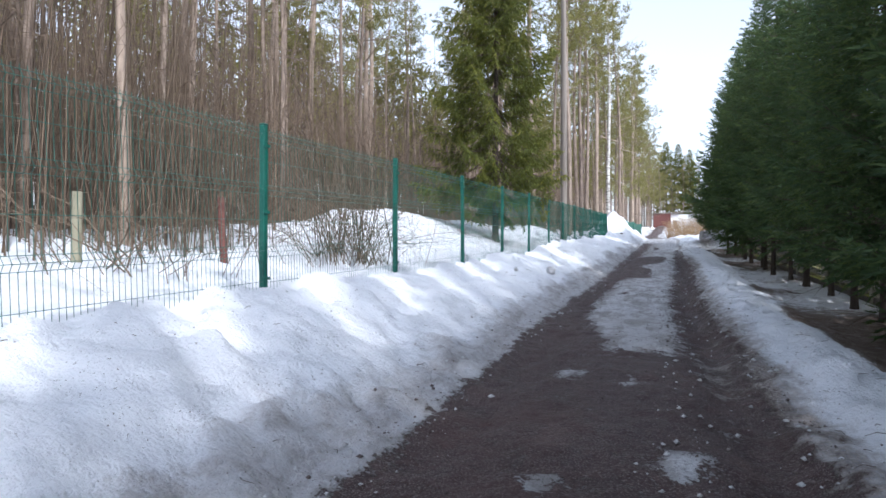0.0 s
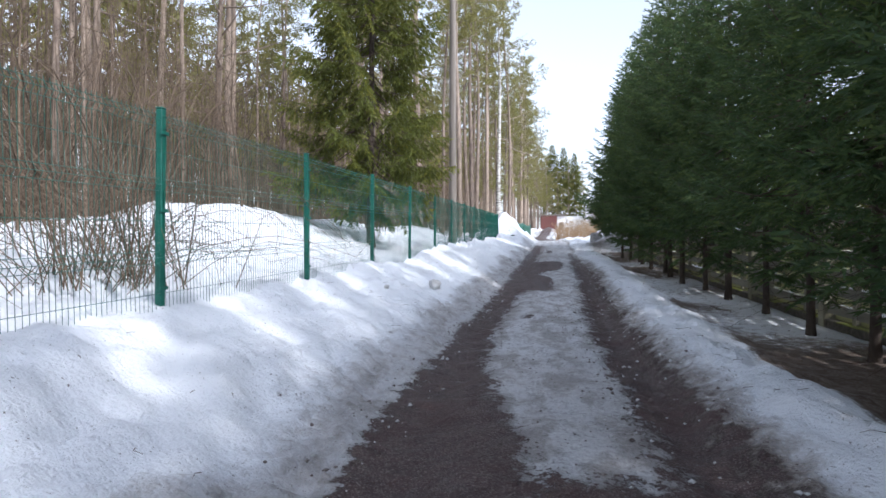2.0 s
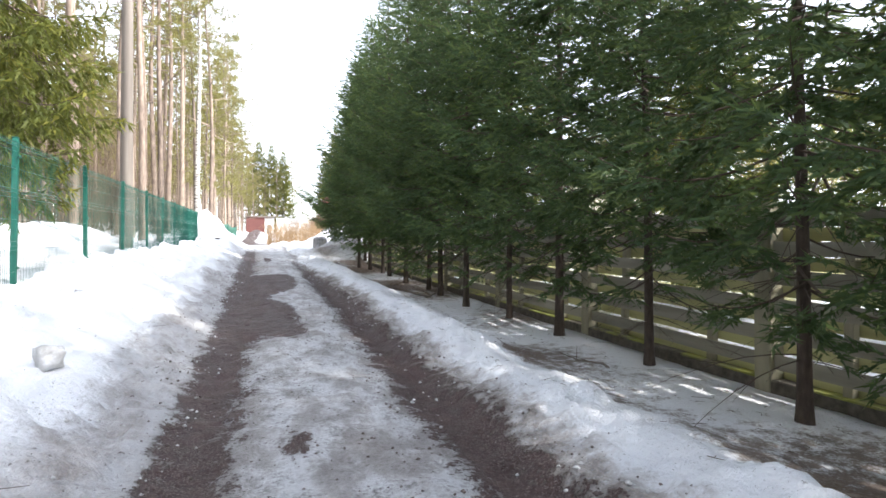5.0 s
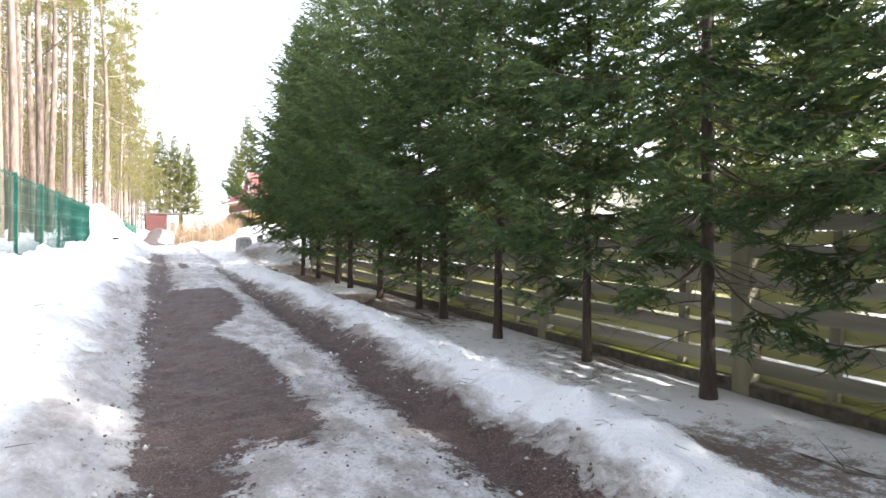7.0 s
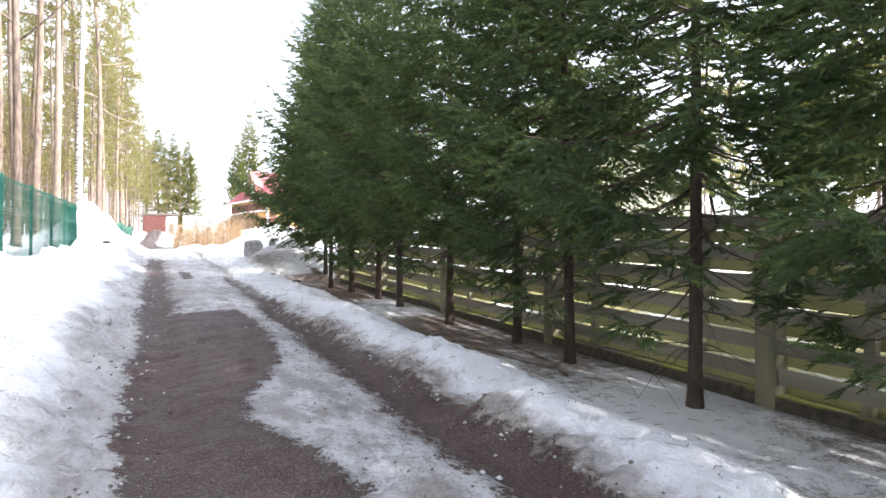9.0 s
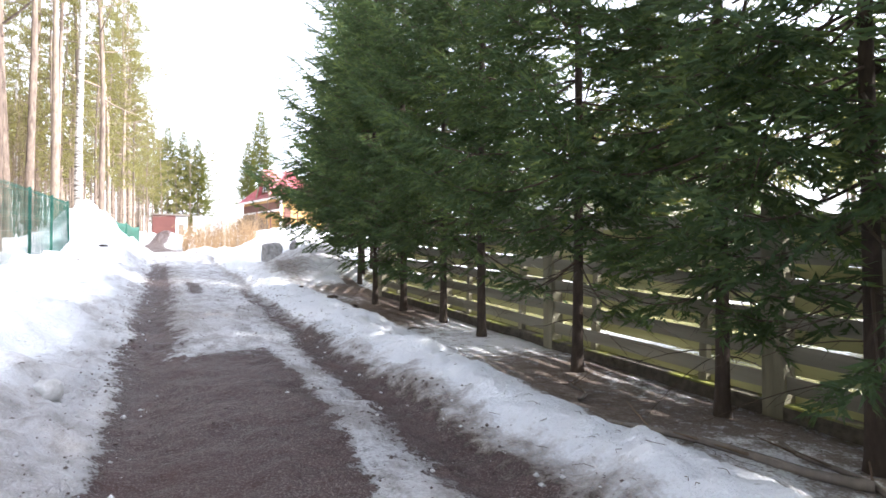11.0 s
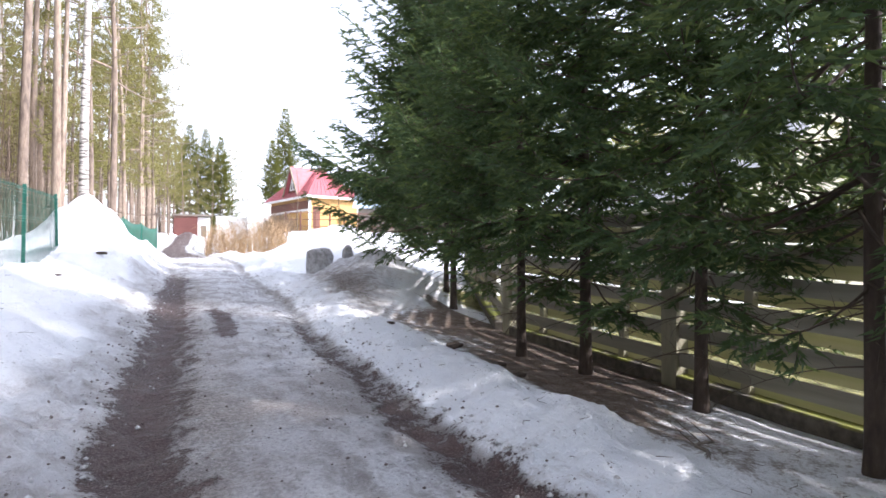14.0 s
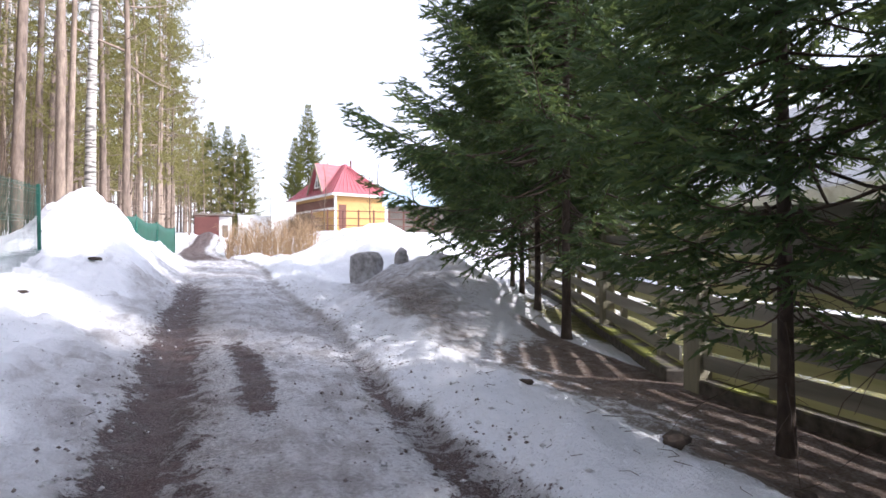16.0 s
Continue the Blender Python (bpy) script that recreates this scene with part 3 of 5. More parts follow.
def fence_run(a, b, label, far=False):
    """Horizontal boards on both sides of the posts, those behind covering the gaps of those in front, over a low plinth, bay by bay from a to b."""
    a, b = Vector(a), Vector(b)
    run = (b - a).length
    bays = max(1, round(run / 3.2))
    ob = empty("wooden_fence", pose(a.x, a.y, ground_z(a.x, a.y)), label, "fence")
    base = ob.matrix_world.inverted()
    yaw = -math.degrees(math.atan2(b.x - a.x, b.y - a.y))
    r = random.Random(5)
    for i in range(bays):
        p, q = a.lerp(b, i / bays), a.lerp(b, (i + 1) / bays)
        gp, gq = ground_z(p.x - 0.1, p.y), ground_z(q.x - 0.1, q.y)
        c, g = (p + q) / 2, (gp + gq) / 2
        tilt = math.degrees(math.atan2(gq - gp, (q - p).length))
        m0 = pose(c.x, c.y, g, 0, 0, yaw) @ pose(0, 0, 0, tilt)
        ln = (q - p).length
        for k in range(6):
            bd = part("board", BOARDS[r.randrange(5)], None, ob)
            bd.matrix_local = base @ m0 @ pose(r.uniform(-.003, .003), 0, 0.295 + 0.277 * k, r.uniform(-.25, .25)) @ Matrix.Diagonal((1, ln / 3.19, 1, 1))
            bd = part("back_board", BACK_BOARDS[r.randrange(4)], None, ob)
            bd.matrix_local = base @ m0 @ pose(0.117 + r.uniform(-.003, .003), 0, 0.160 + 0.277 * k, r.uniform(-.2, .2)) @ Matrix.Diagonal((1, ln / 3.19, 1, 1))
        for s in (-0.25, 0.25):
            ps = part("post", new_box(0.02, 0.10, -0.045, 0.045, 0.1, 1.78, m=m0 @ Matrix.Translation((0, s * ln * 2 - s * ln, 0)), bevel=0.006), OLD_POST, ob)
            ps.matrix_local = base
        big = part("corner_post", new_box(-0.10, 0.10, -0.10, 0.10, -0.1, 1.86, m=pose(q.x + 0.03, q.y, gq, 0, 0, yaw), bevel=0.015), OLD_POST, ob)
        big.matrix_local = base
        pl = part("plinth", new_box(-0.06 - (0.1 if far else 0), 0.16, -ln / 2, ln / 2 - 0.012, -0.35, 0.13, m=m0, bevel=0.015), CONCRETE, ob)
        pl.matrix_local = base
    return ob


fence_run((fence_x(-18), -18, 0), (fence_x(33.3), 33.3, 0), "weathered grey-green horizontal board fence on a mossy plinth")
fence_run((fence_x(33.3) + 0.06, 33.55, 0), (7.3, 44.6, 0), "weathered horizontal board fence turning away beside the spruces", far=True)


# ---- trees ----
def unit(a):
    return a / (np.linalg.norm(a, axis=-1, keepdims=True) + 1e-9)


def spruce_crown(seed, height=9.5, radius=2.0, clear=1.2, whorl=0.33, per=6, dense=1.0, droop=0.25, hang=0.45, size=1.0):
    """Whorls of sweeping boughs; each carries a flat spray of side shoots set with needles."""
    r = np.random.default_rng(seed)
    wood = Twigs(3)
    starts, dirs, lens, fresh = [], [], [], []

    def shoot(p, d, ln, tip):
        starts.append(p)
        dirs.append(d)
        lens.append(ln)
        fresh.append(tip)

    z = clear
    while z < height - 0.15:
        fall = (height - z) / (height - clear)
        low = float(sstep(0.0, 1.3, z - clear))
        count = per if low > 0.6 else per - 1 if low > 0.2 else per - 2
        turn = r.uniform(0, 6.28)
        for i in range(count):
            az = turn + 6.283 * i / count + r.uniform(-0.35, 0.35)
            z0 = z + r.uniform(-0.10, 0.14)
            ln = radius * (0.05 + 0.95 * fall ** 0.85) * r.uniform(0.62, 1.15) * (0.60 + 0.40 * low)
            dr = np.array([math.cos(az), math.sin(az), 0])
            side = np.array([-dr[1], dr[0], 0])
            rise = 0.60 * (1 - fall) ** 1.3 - droop * fall + r.uniform(-0.13, 0.10)
            ss = np.linspace(0, 1, 8)
            axis = dr[None] * (ss * ln)[:, None]
            axis[:, 2] = z0 + ln * (rise * ss - 0.16 * fall * np.sin(ss * np.pi * 0.9) + 0.17 * ss ** 3)
            axis += side[None] * (0.12 * ln * np.sin(ss * 2.5 + az) * r.uniform(-1, 1))[:, None]
            wood.line(axis, 0.006 + 0.006 * ln, 0.002)
            step = 0.105 * size ** 0.5 / dense
            nt = max(3, int(ln * 0.85 / step))
            bare = 0.12 + 0.2 * float(fall > 0.6) + 0.12 * (1 - low)
            for k in range(nt):
                s = bare + (1 - bare) * (k + r.uniform(0.2, 0.8)) / nt
                j = min(int(s * 7), 6)
                d = unit(axis[j + 1] - axis[j])
                p = axis[j] + (axis[j + 1] - axis[j]) * (s * 7 - j)
                for sg in (-1, 1):
                    if r.random() > 0.60 + 0.38 * low:
                        continue
                    tl = (0.10 + 0.46 * min(ln, 1.9) * (1.04 - s) ** 0.9) * r.uniform(0.6, 1.15)
                    t = unit(d * 0.75 + side * sg * r.uniform(0.6, 0.95) + np.array([0, 0, -hang * r.uniform(0.3, 1.0) * (0.35 + fall)]))
                    shoot(p, t, tl, s)
                    if tl > 0.2:
                        m = int(tl / (0.085 * size ** 0.5))
                        ends = p + t * tl
                        if tl > 0.42:
                            wood.line([p, (p + ends) / 2 - [0, 0, 0.02 * tl], ends - [0, 0, 0.10 * tl]], 0.004, 0.0015)
                        cr = unit(np.cross(t, [0, 0, 1.0]))
                        for q in range(m):
                            v = (q + r.uniform(0.5, 1.0)) / (m + 0.4)
                            e = unit(t * 0.85 + cr * (1 if q % 2 else -1) * r.uniform(0.5, 0.9) + np.array([0, 0, -hang * r.uniform(0.2, 0.9)]))
                            shoot(p + t * tl * v - [0, 0, 0.10 * tl * v * v], e, (0.07 + 0.30 * tl * (1.05 - v)) * r.uniform(0.7, 1.1), 0.5 * s + 0.5 * v)
            shoot(axis[5], unit(axis[7] - axis[5]), np.linalg.norm(axis[7] - axis[5]) + 0.05, 1.0)
        z += whorl * (0.55 + 0.5 * fall) * r.uniform(0.8, 1.2)
    shoot(np.array([0, 0, height - 0.5]), np.array([0, 0, 1.0]), 0.75, 1.0)
    starts, dirs, lens, fresh = np.array(starts), np.array(dirs), np.array(lens), np.array(fresh)
    n = np.maximum(3, (lens * 54 / size ** 1.1)).astype(int)
    idx = np.repeat(np.arange(len(n)), n)
    u = np.concatenate([(np.arange(k) + 0.5) / k for k in n])
    m = len(idx)
    t, ln = dirs[idx], lens[idx][:, None]
    at = starts[idx] + t * ln * u[:, None]
    at[:, 2] -= 0.16 * lens[idx] * u ** 2
    e1 = unit(np.cross(t, np.array([0.013, 0.02, 1.0])))
    e2 = np.cross(e1, t)
    phi = r.uniform(0, 2 * np.pi, m)[:, None]
    out = e1 * np.cos(phi) + e2 * np.sin(phi) * 0.55
    nd = t * 0.85 + out * 0.62
    nl = size * r.uniform(0.05, 0.092, m)[:, None]
    wv = unit(np.cross(nd, out + r.normal(0, 0.35, (m, 3))))
    w = size * r.uniform(0.0065, 0.0120, m)[:, None]
    v = np.stack([at - wv * w, at + wv * w, at + nd * nl], 1).reshape(-1, 3)
    me = mesh_np("crown", v, np.arange(len(v)).reshape(-1, 3))
    tips = np.clip(fresh[idx] * 0.6 + 0.5 * u - 0.25, 0, 1)
    me.attributes.new("fresh", 'FLOAT', 'POINT').data.foreach_set("value", np.repeat(tips, 3).astype(np.float32))
    return me, wood


def trunk_mesh(height, r0, r1, seed, sides=10, wander=0.04, segs=14, flare=1.35):
    r = np.random.default_rng(seed)
    zs = np.concatenate([[-0.35, 0.0, 0.12, 0.3], np.linspace(0.6, height, segs)])
    ph, ph2 = r.uniform(0, 6, 2)
    v = []
    th = np.arange(sides) * 2 * np.pi / sides
    lob = 1 + 0.06 * np.sin(3 * th + ph)
    for z in zs:
        s = max(z, 0) / height
        rad = (r0 * (1 - s) + r1 * s) * (1 + (flare - 1) * math.exp(-max(z, 0) / 0.18))
        cx, cy = wander * height * 0.12 * math.sin(2.2 * s * 3 + ph) * s, wander * height * 0.12 * math.sin(1.7 * s * 3 + ph2) * s
        v.append(np.stack([cx + rad * lob * np.cos(th), cy + rad * lob * np.sin(th), np.full(sides, z)], 1))
    v = np.concatenate(v)
    n = len(zs)
    i = (np.arange(n - 1)[:, None] * sides + np.arange(sides)[None]).ravel()
    j = (np.arange(n - 1)[:, None] * sides + (np.arange(sides)[None] + 1) % sides).ravel()
    return mesh_np("trunk", v, np.stack([i, j, j + sides, i + sides], 1))


def dead_twigs(tw, seed, z0, z1, n, length):
    r = np.random.default_rng(seed)
    for i in range(n):
        z, az, ln = z0 + (z1 - z0) * r.random(), r.uniform(0, 6.28), length * r.uniform(0.4, 1.1)
        d = np.array([math.cos(az), math.sin(az), r.uniform(-0.35, 0.1)])
        s = np.linspace(0, 1, 5)[:, None]
        pts = np.array([[0, 0, z]]) + d[None] * ln * s + np.array([[0, 0, -0.25 * ln]]) * s ** 2
        tw.line(pts, 0.007, 0.002)
        for k in range(4):
            q = pts[1 + k % 4]
            e = d + r.normal(0, 0.6, 3)
            tw.line([q, q + e * 0.12 * ln, q + e * 0.25 * ln + np.array([0, 0, -0.03])], 0.003, 0.001)


def make_spruce(seed, m, label, group, needles=SPRUCE, **kw):
    ob = empty("spruce", m, label, "spruce tree", group)
    h = kw.get("height", 9.5)
    crown, wood = spruce_crown(seed, **kw)
    dead_twigs(wood, seed + 50, 0.45, kw.get("clear", 1.35) + 0.9, 26, 0.95)
    part("trunk", trunk_mesh(h, 0.066 * h / 9.5, 0.010, seed), SPRUCE_BARK, ob, smooth=True)
    tagged(part("branchwork", wood.mesh("branchwork"), TWIG_DARK, ob, "dark bare inner branchwork"), kind="stuff")
    part("crown", crown, needles, ob, "drooping green needles")
    return ob


# Entries up to y 8.2 are out of view, added for their shade.
HEDGE_Y = [-11.6, -9.9, -8.2, -6.6, -4.9, -3.2, -1.5, 0.2, 1.9, 3.5, 5.2, 6.7, 8.2, 9.6, 11.25, 13.15, 15.3, 17.3, 18.97, 20.75, 22.6, 23.87, 25.65, 27.9, 29.4, 30.85, 31.8]
HEDGE = [(2.05 + (0.10 if k % 3 == 0 else -0.05 if k % 3 == 1 else 0), y) for k, y in enumerate(HEDGE_Y)]
HEDGE[16], HEDGE[17], HEDGE[26] = (2.27, 15.3), (2.2, 17.3), (1.76, 31.8)
BEYOND = [(2.75, 35.9), (3.5, 37.9), (4.6, 40.4), (5.9, 43.2)]


def build_hedge():
    label = "dark green spruce with bare lower trunk in a planted row"
    spots = HEDGE[-3:]
    kinds = [make_spruce(11 + k, pose(*spots[k], ground_z(*spots[k]) - 0.02, 0, 0, 70 * k), label, "row of spruces beside the fence",
                         size=1.32, height=[8.5, 9.2, 8.0][k], radius=[2.2, 2.35, 2.1][k], clear=[1.2, 1.34, 1.1][k], droop=0.19) for k in range(3)]
    r = random.Random(4)
    # Unseen near trees, added and sized to shade road and left bank.
    light = make_spruce(21, pose(*HEDGE[3], ground_z(*HEDGE[3])), label, "row of spruces beside the fence", size=1.6, height=8.6, radius=2.2, clear=0.45, droop=0.22)
    for x, y in HEDGE[:3] + HEDGE[4:13]:
        s = 0.93 if y < 7.5 else 0.95
        copy_thing(light, pose(x, y, ground_z(x, y) - 0.02, 0, 0, 77 * y) @ Matrix.Diagonal((s, s, s, 1)))
    # Few spruces stand here; the others are added to block low sun.
    plot = make_spruce(23, pose(7.2, 4.5, ground_z(7.2, 4.5) - 0.02), "sunlit yellowish spruce standing behind the board fence", "spruces on the fenced plot",
                       needles=SPRUCE_SUN_TINT, size=2.4, height=9.0, radius=2.3, clear=0.7)
    for k, (x, y) in enumerate(((8.0, 8.6), (6.9, 12.4), (8.4, 15.9), (7.0, 19.3), (8.8, 22.6), (11.2, 10.5), (8.6, 31.0))):
        s = 0.85 + 0.1 * (k % 3)
        copy_thing(plot, pose(x, y, ground_z(x, y) - 0.02, 0, 0, 67 * k) @ Matrix.Diagonal((s, s, s, 1)))
    for k, (x, y) in enumerate(HEDGE[13:-3]):
        s = r.uniform(0.9, 1.08)
        copy_thing(kinds[k % 3], pose(x, y, ground_z(x, y) - 0.02, r.uniform(-.8, .8), r.uniform(-.8, .8), r.uniform(0, 360)) @ Matrix.Diagonal((s, s, s, 1)))
    big = make_spruce(31, pose(*BEYOND[0], ground_z(*BEYOND[0]) - 0.02), "large dark spruce with long sweeping boughs at the row's end", "row of spruces beside the fence",
                      height=9.2, radius=3.3, clear=1.5, whorl=0.34, per=7, dense=1.0, droop=0.05, hang=0.5, size=1.4)
    for k, (x, y) in enumerate(BEYOND[1:]):
        copy_thing(big, pose(x, y, ground_z(x, y) - 0.02, 0, 0, 100 + 75 * k) @ Matrix.Diagonal((0.9, 0.9, 0.95, 1)))


build_hedge()
make_spruce(41, pose(-6.2, 19.1, ground_z(-6.2, 19.1)), "tall spruce with yellowish sunlit boughs behind the green fence", "", needles=SPRUCE_SUN_TINT,
            height=15.0, radius=2.7, clear=1.6, whorl=0.36, dense=1.2, droop=0.5, hang=1.6, size=1.9)


def pine_crown(seed, height, low, radius):
    r = np.random.default_rng(seed)
    tris, wood = [], Twigs(3)
    nb = 28
    for i in range(nb):
        q = i / nb
        z0 = low + (height - low) * q
        ln = 1.4 * radius * (1 - 0.65 * q) * r.uniform(0.5, 1.15)
        az = i * 2.39996 + r.uniform(-.4, .4)
        d = np.array([math.cos(az), math.sin(az), r.uniform(-0.25, 0.35)])
        s = np.linspace(0, 1, 5)[:, None]
        pts = np.array([[0, 0, z0]]) + d[None] * ln * s + np.array([[0, 0, 0.2 * ln]]) * s ** 2
        wood.line(pts, 0.012 + 0.012 * ln, 0.004)
        if q < 0.22 and r.random() < 0.7:
            continue
        for k in range(int(5 + 7 * ln)):
            p = pts[2] + (pts[4] - pts[2]) * r.uniform(-0.4, 1.1) + r.normal(0, 0.17 * ln ** .5, 3) * [1, 1, 0.6]
            m = 7
            nd = r.normal(0, 1, (m, 3)) + np.array([[0, 0, 0.4]])
            nd /= np.linalg.norm(nd, axis=1)[:, None]
            wv = np.cross(nd, r.normal(0, 1, (m, 3)))
            wv /= np.linalg.norm(wv, axis=1)[:, None]
            at = p[None] + r.normal(0, 0.07, (m, 3))
            tris.append(np.stack([at - wv * 0.031, at + wv * 0.031, at + nd * r.uniform(0.15, 0.34, m)[:, None]], 1))
    t = np.concatenate(tris).reshape(-1, 3)
    return mesh_np("crown", t, np.arange(len(t)).reshape(-1, 3)), wood


def make_pine(seed, height, low, radius, r0, bark=PINE_BARK, label="tall straight pine with bare reddish trunk in the snow", name="pine"):
    ob = empty(name, pose(0, 0, -50), label, "pine tree" if name == "pine" else "birch tree", "forest behind the fence")
    crown, wood = pine_crown(seed, height, low, radius)
    dead_twigs(wood, seed + 9, height * 0.12, low + 1.5, 11, 1.7)
    part("trunk", trunk_mesh(height, r0, 0.03, seed, 9, 0.10, 12, 1.25), bark, ob, smooth=True)
    tagged(part("branchwork", wood.mesh("branchwork"), PINE_BARK, ob), kind="stuff")
    part("crown", crown, PINE, ob)
    return ob


def bare_crown(seed, height, low, radius, n, twig_n=7, lean=0.9):
    """Leafless limbs and twigs."""
    r = np.random.default_rng(seed)
    tw = Twigs(3)
    for i in range(n):
        q = (i + r.uniform(0, 1)) / n
        z0 = low + (height - low) * q
        ln = radius * (1 - 0.7 * q) * r.uniform(0.5, 1.2)
        az = i * 2.4 + r.uniform(-.5, .5)
        d = np.array([math.cos(az), math.sin(az), lean * r.uniform(0.5, 1.3)])
        s = np.linspace(0, 1, 4)[:, None]
        pts = np.array([[0, 0, z0]]) + d[None] * ln * s + r.normal(0, 0.04 * ln, (4, 3)) * s
        tw.line(pts, 0.005 + 0.007 * ln, 0.003)
        for k in range(twig_n):
            p = pts[1 + k % 3]
            e = d * 0.6 + r.normal(0, 0.5, 3)
            tw.line([p, p + e * 0.22 * ln, p + (e + r.normal(0, .15, 3)) * 0.45 * ln], 0.0045, 0.002)
    return tw


PLACED = [(-6.2, 19.1), (-4.79, 25.3)]


def clear_of(x, y, gap):
    return all((x - a) ** 2 + (y - b) ** 2 > gap * gap for a, b in PLACED)


def build_forest():
    r = random.Random(12)
    pines = [make_pine(60, 22, 11, 2.0, 0.17), make_pine(61, 20, 9, 1.9, 0.14), make_pine(62, 24, 13, 2.2, 0.20), make_pine(63, 17, 8.5, 1.5, 0.10), make_pine(64, 19, 7, 2.6, 0.15)]
    birch = make_pine(70, 19, 12, 1.8, 0.17, BIRCH, "white-barked birch with black marks among the pines", "birch")
    used = set()

    def put(kind, x, y, s=1.0):
        PLACED.append((x, y))
        m = pose(x, y, ground_z(x, y) - 0.05, r.uniform(-1.3, 1.3), r.uniform(-1.3, 1.3), r.uniform(0, 360)) @ Matrix.Diagonal((s, s, s, 1))
        if kind not in used:
            used.add(kind)
            kind.matrix_world = m
        else:
            copy_thing(kind, m)
    # the trunks that stand out beyond the piles
    put(birch, -5.6, 53.2, 1.15)
    for x, y, k, s in ((-8.1, 47.5, 2, 1.0), (-7.1, 50.2, 0, 1.05), (-6.6, 53.5, 2, 0.95), (-5.0, 58.0, 4, 1.15), (-6.4, 62.0, 0, 1.0), (-5.3, 68.0, 1, 1.0),
                       (-5.0, 77.0, 4, 1.0), (-4.6, 88.0, 4, 1.0), (-5.8, 98.0, 4, 0.9), (-2.5, 120.0, 4, 0.9), (-7.5, 31.0, 0, 1.0), (-6.4, 36.5, 1, 1.0)):
        put(pines[k], x, y, s)
    young = make_pine(66, 13, 1.6, 2.3, 0.10, label="young bushy pine with yellowish green needles by the road")
    for x, y, s in ((-6.0, 66, 1.0), (-4.6, 72, 0.95), (-6.6, 75, 1.2), (-4.2, 80, 1.05), (-6.0, 84, 1.2), (-4.4, 90, 1.1), (-3.2, 96, 1.05), (-5.5, 100, 1.2), (-2.8, 104, 1.0), (-4.0, 110, 1.1), (-1.0, 112, .8), (-7.5, 60, 1.1), (-8.5, 70, 1.2), (-9, 80, 1.2), (-1.8, 102, 0.9), (0.2, 108, 0.85), (1.8, 111, 0.9), (3.4, 115, 0.9), (5.0, 119, 0.95), (2.4, 121, 1.1), (-3.4, 115, 1.2)):
        put(young, x, y, s)
    n = 0
    while n < 190:
        y = r.uniform(-2, 125)
        x = -6.2 - 34 * r.random() ** 1.25
        if y > 70:
            x += 1.5
        if clear_of(x, y, 1.15) and not (x > -7.8 and 4 < y < 31):
            if x > -14 and y < 34:
                put(pines[r.choice((1, 3, 3))], x, y, r.uniform(0.62, 0.85))
                n += 1
                continue
            put(pines[r.choice((0, 0, 1, 1, 2, 3, 3, 4))] if (y < 42 or r.random() > 0.05) else birch, x, y, r.uniform(0.85, 1.12))
            n += 1
    # young bare trees between them
    saps = []
    for k in range(6):
        h = [5.5, 7, 4.5, 8, 6, 3.8][k]
        ob = empty("sapling", pose(0, 0, -50), "thin leafless young tree in the snowy forest", "sapling", "young growth behind the fence")
        tw = bare_crown(80 + k, h, h * 0.12, 0.95, 26 + 3 * k, 4)
        part("stem", trunk_mesh(h, 0.022 + 0.004 * (k % 3), 0.006, 90 + k, 5, 0.35, 8, 1.1), TWIG, ob, smooth=True)
        tagged(part("twigwork", tw.mesh("twigwork"), TWIG, ob), kind="stuff")
        saps.append(ob)
    n, seen = 0, set()
    while n < 130:
        y = r.uniform(2, 60) if r.random() < 0.4 else r.uniform(2, 24)
        x = -7.3 - 15 * r.random() ** 1.1
        if not clear_of(x, y, 0.3) or (9 < y < 22 and x > -8.6):
            continue
        k = r.randrange(6)
        s = r.uniform(0.8, 1.2)
        m = pose(x, y, ground_z(x, y) - 0.05, r.uniform(-5, 5), r.uniform(-5, 5), r.uniform(0, 360)) @ Matrix.Diagonal((s, s, s, 1))
        if k not in seen:
            seen.add(k)
            saps[k].matrix_world = m
        else:
            copy_thing(saps[k], m)
        n += 1


build_forest()


def build_thicket():
    """Dense thin upright shoots between the trunks."""
    r = np.random.default_rng(19)
    n = 6800
    ys = np.where(r.random(n) < 0.62, r.uniform(-1, 20, n), r.uniform(15, 60, n))
    xs = -7.2 - 15 * r.random(n) ** 1.2
    keep = (ys < 9) | (ys > 22) | (xs < -10.5)
    xs, ys = xs[keep], ys[keep]
    zs = lie(xs, ys)[0]
    tw = Twigs(3)
    for x, y, z in zip(xs, ys, zs):
        h = r.uniform(1.8, 7.5)
        lx, ly = r.normal(0, .07, 2) * h
        rad = r.uniform(0.006, 0.017)
        s = np.linspace(0, 1, 4)[:, None]
        pts = np.array([[x, y, z - .05]]) + np.array([[lx, ly, h]]) * s + r.normal(0, .05, (4, 3)) * s
        tw.line(pts, rad, rad * .35)
        for k in range(5):
            p = pts[1] + (pts[3] - pts[1]) * r.random()
            e = np.array([r.normal(0, .5), r.normal(0, .5), r.uniform(-0.1, .9)]) * r.uniform(.3, 1.2)
            tw.line([p, p + e], rad * .45, rad * .2)
    ob = part("thicket", tw.mesh("thicket"), TWIG, None)
    tagged(ob, "dense thicket of thin bare brown shoots in snow", "thicket", "", "stuff")


build_thicket()


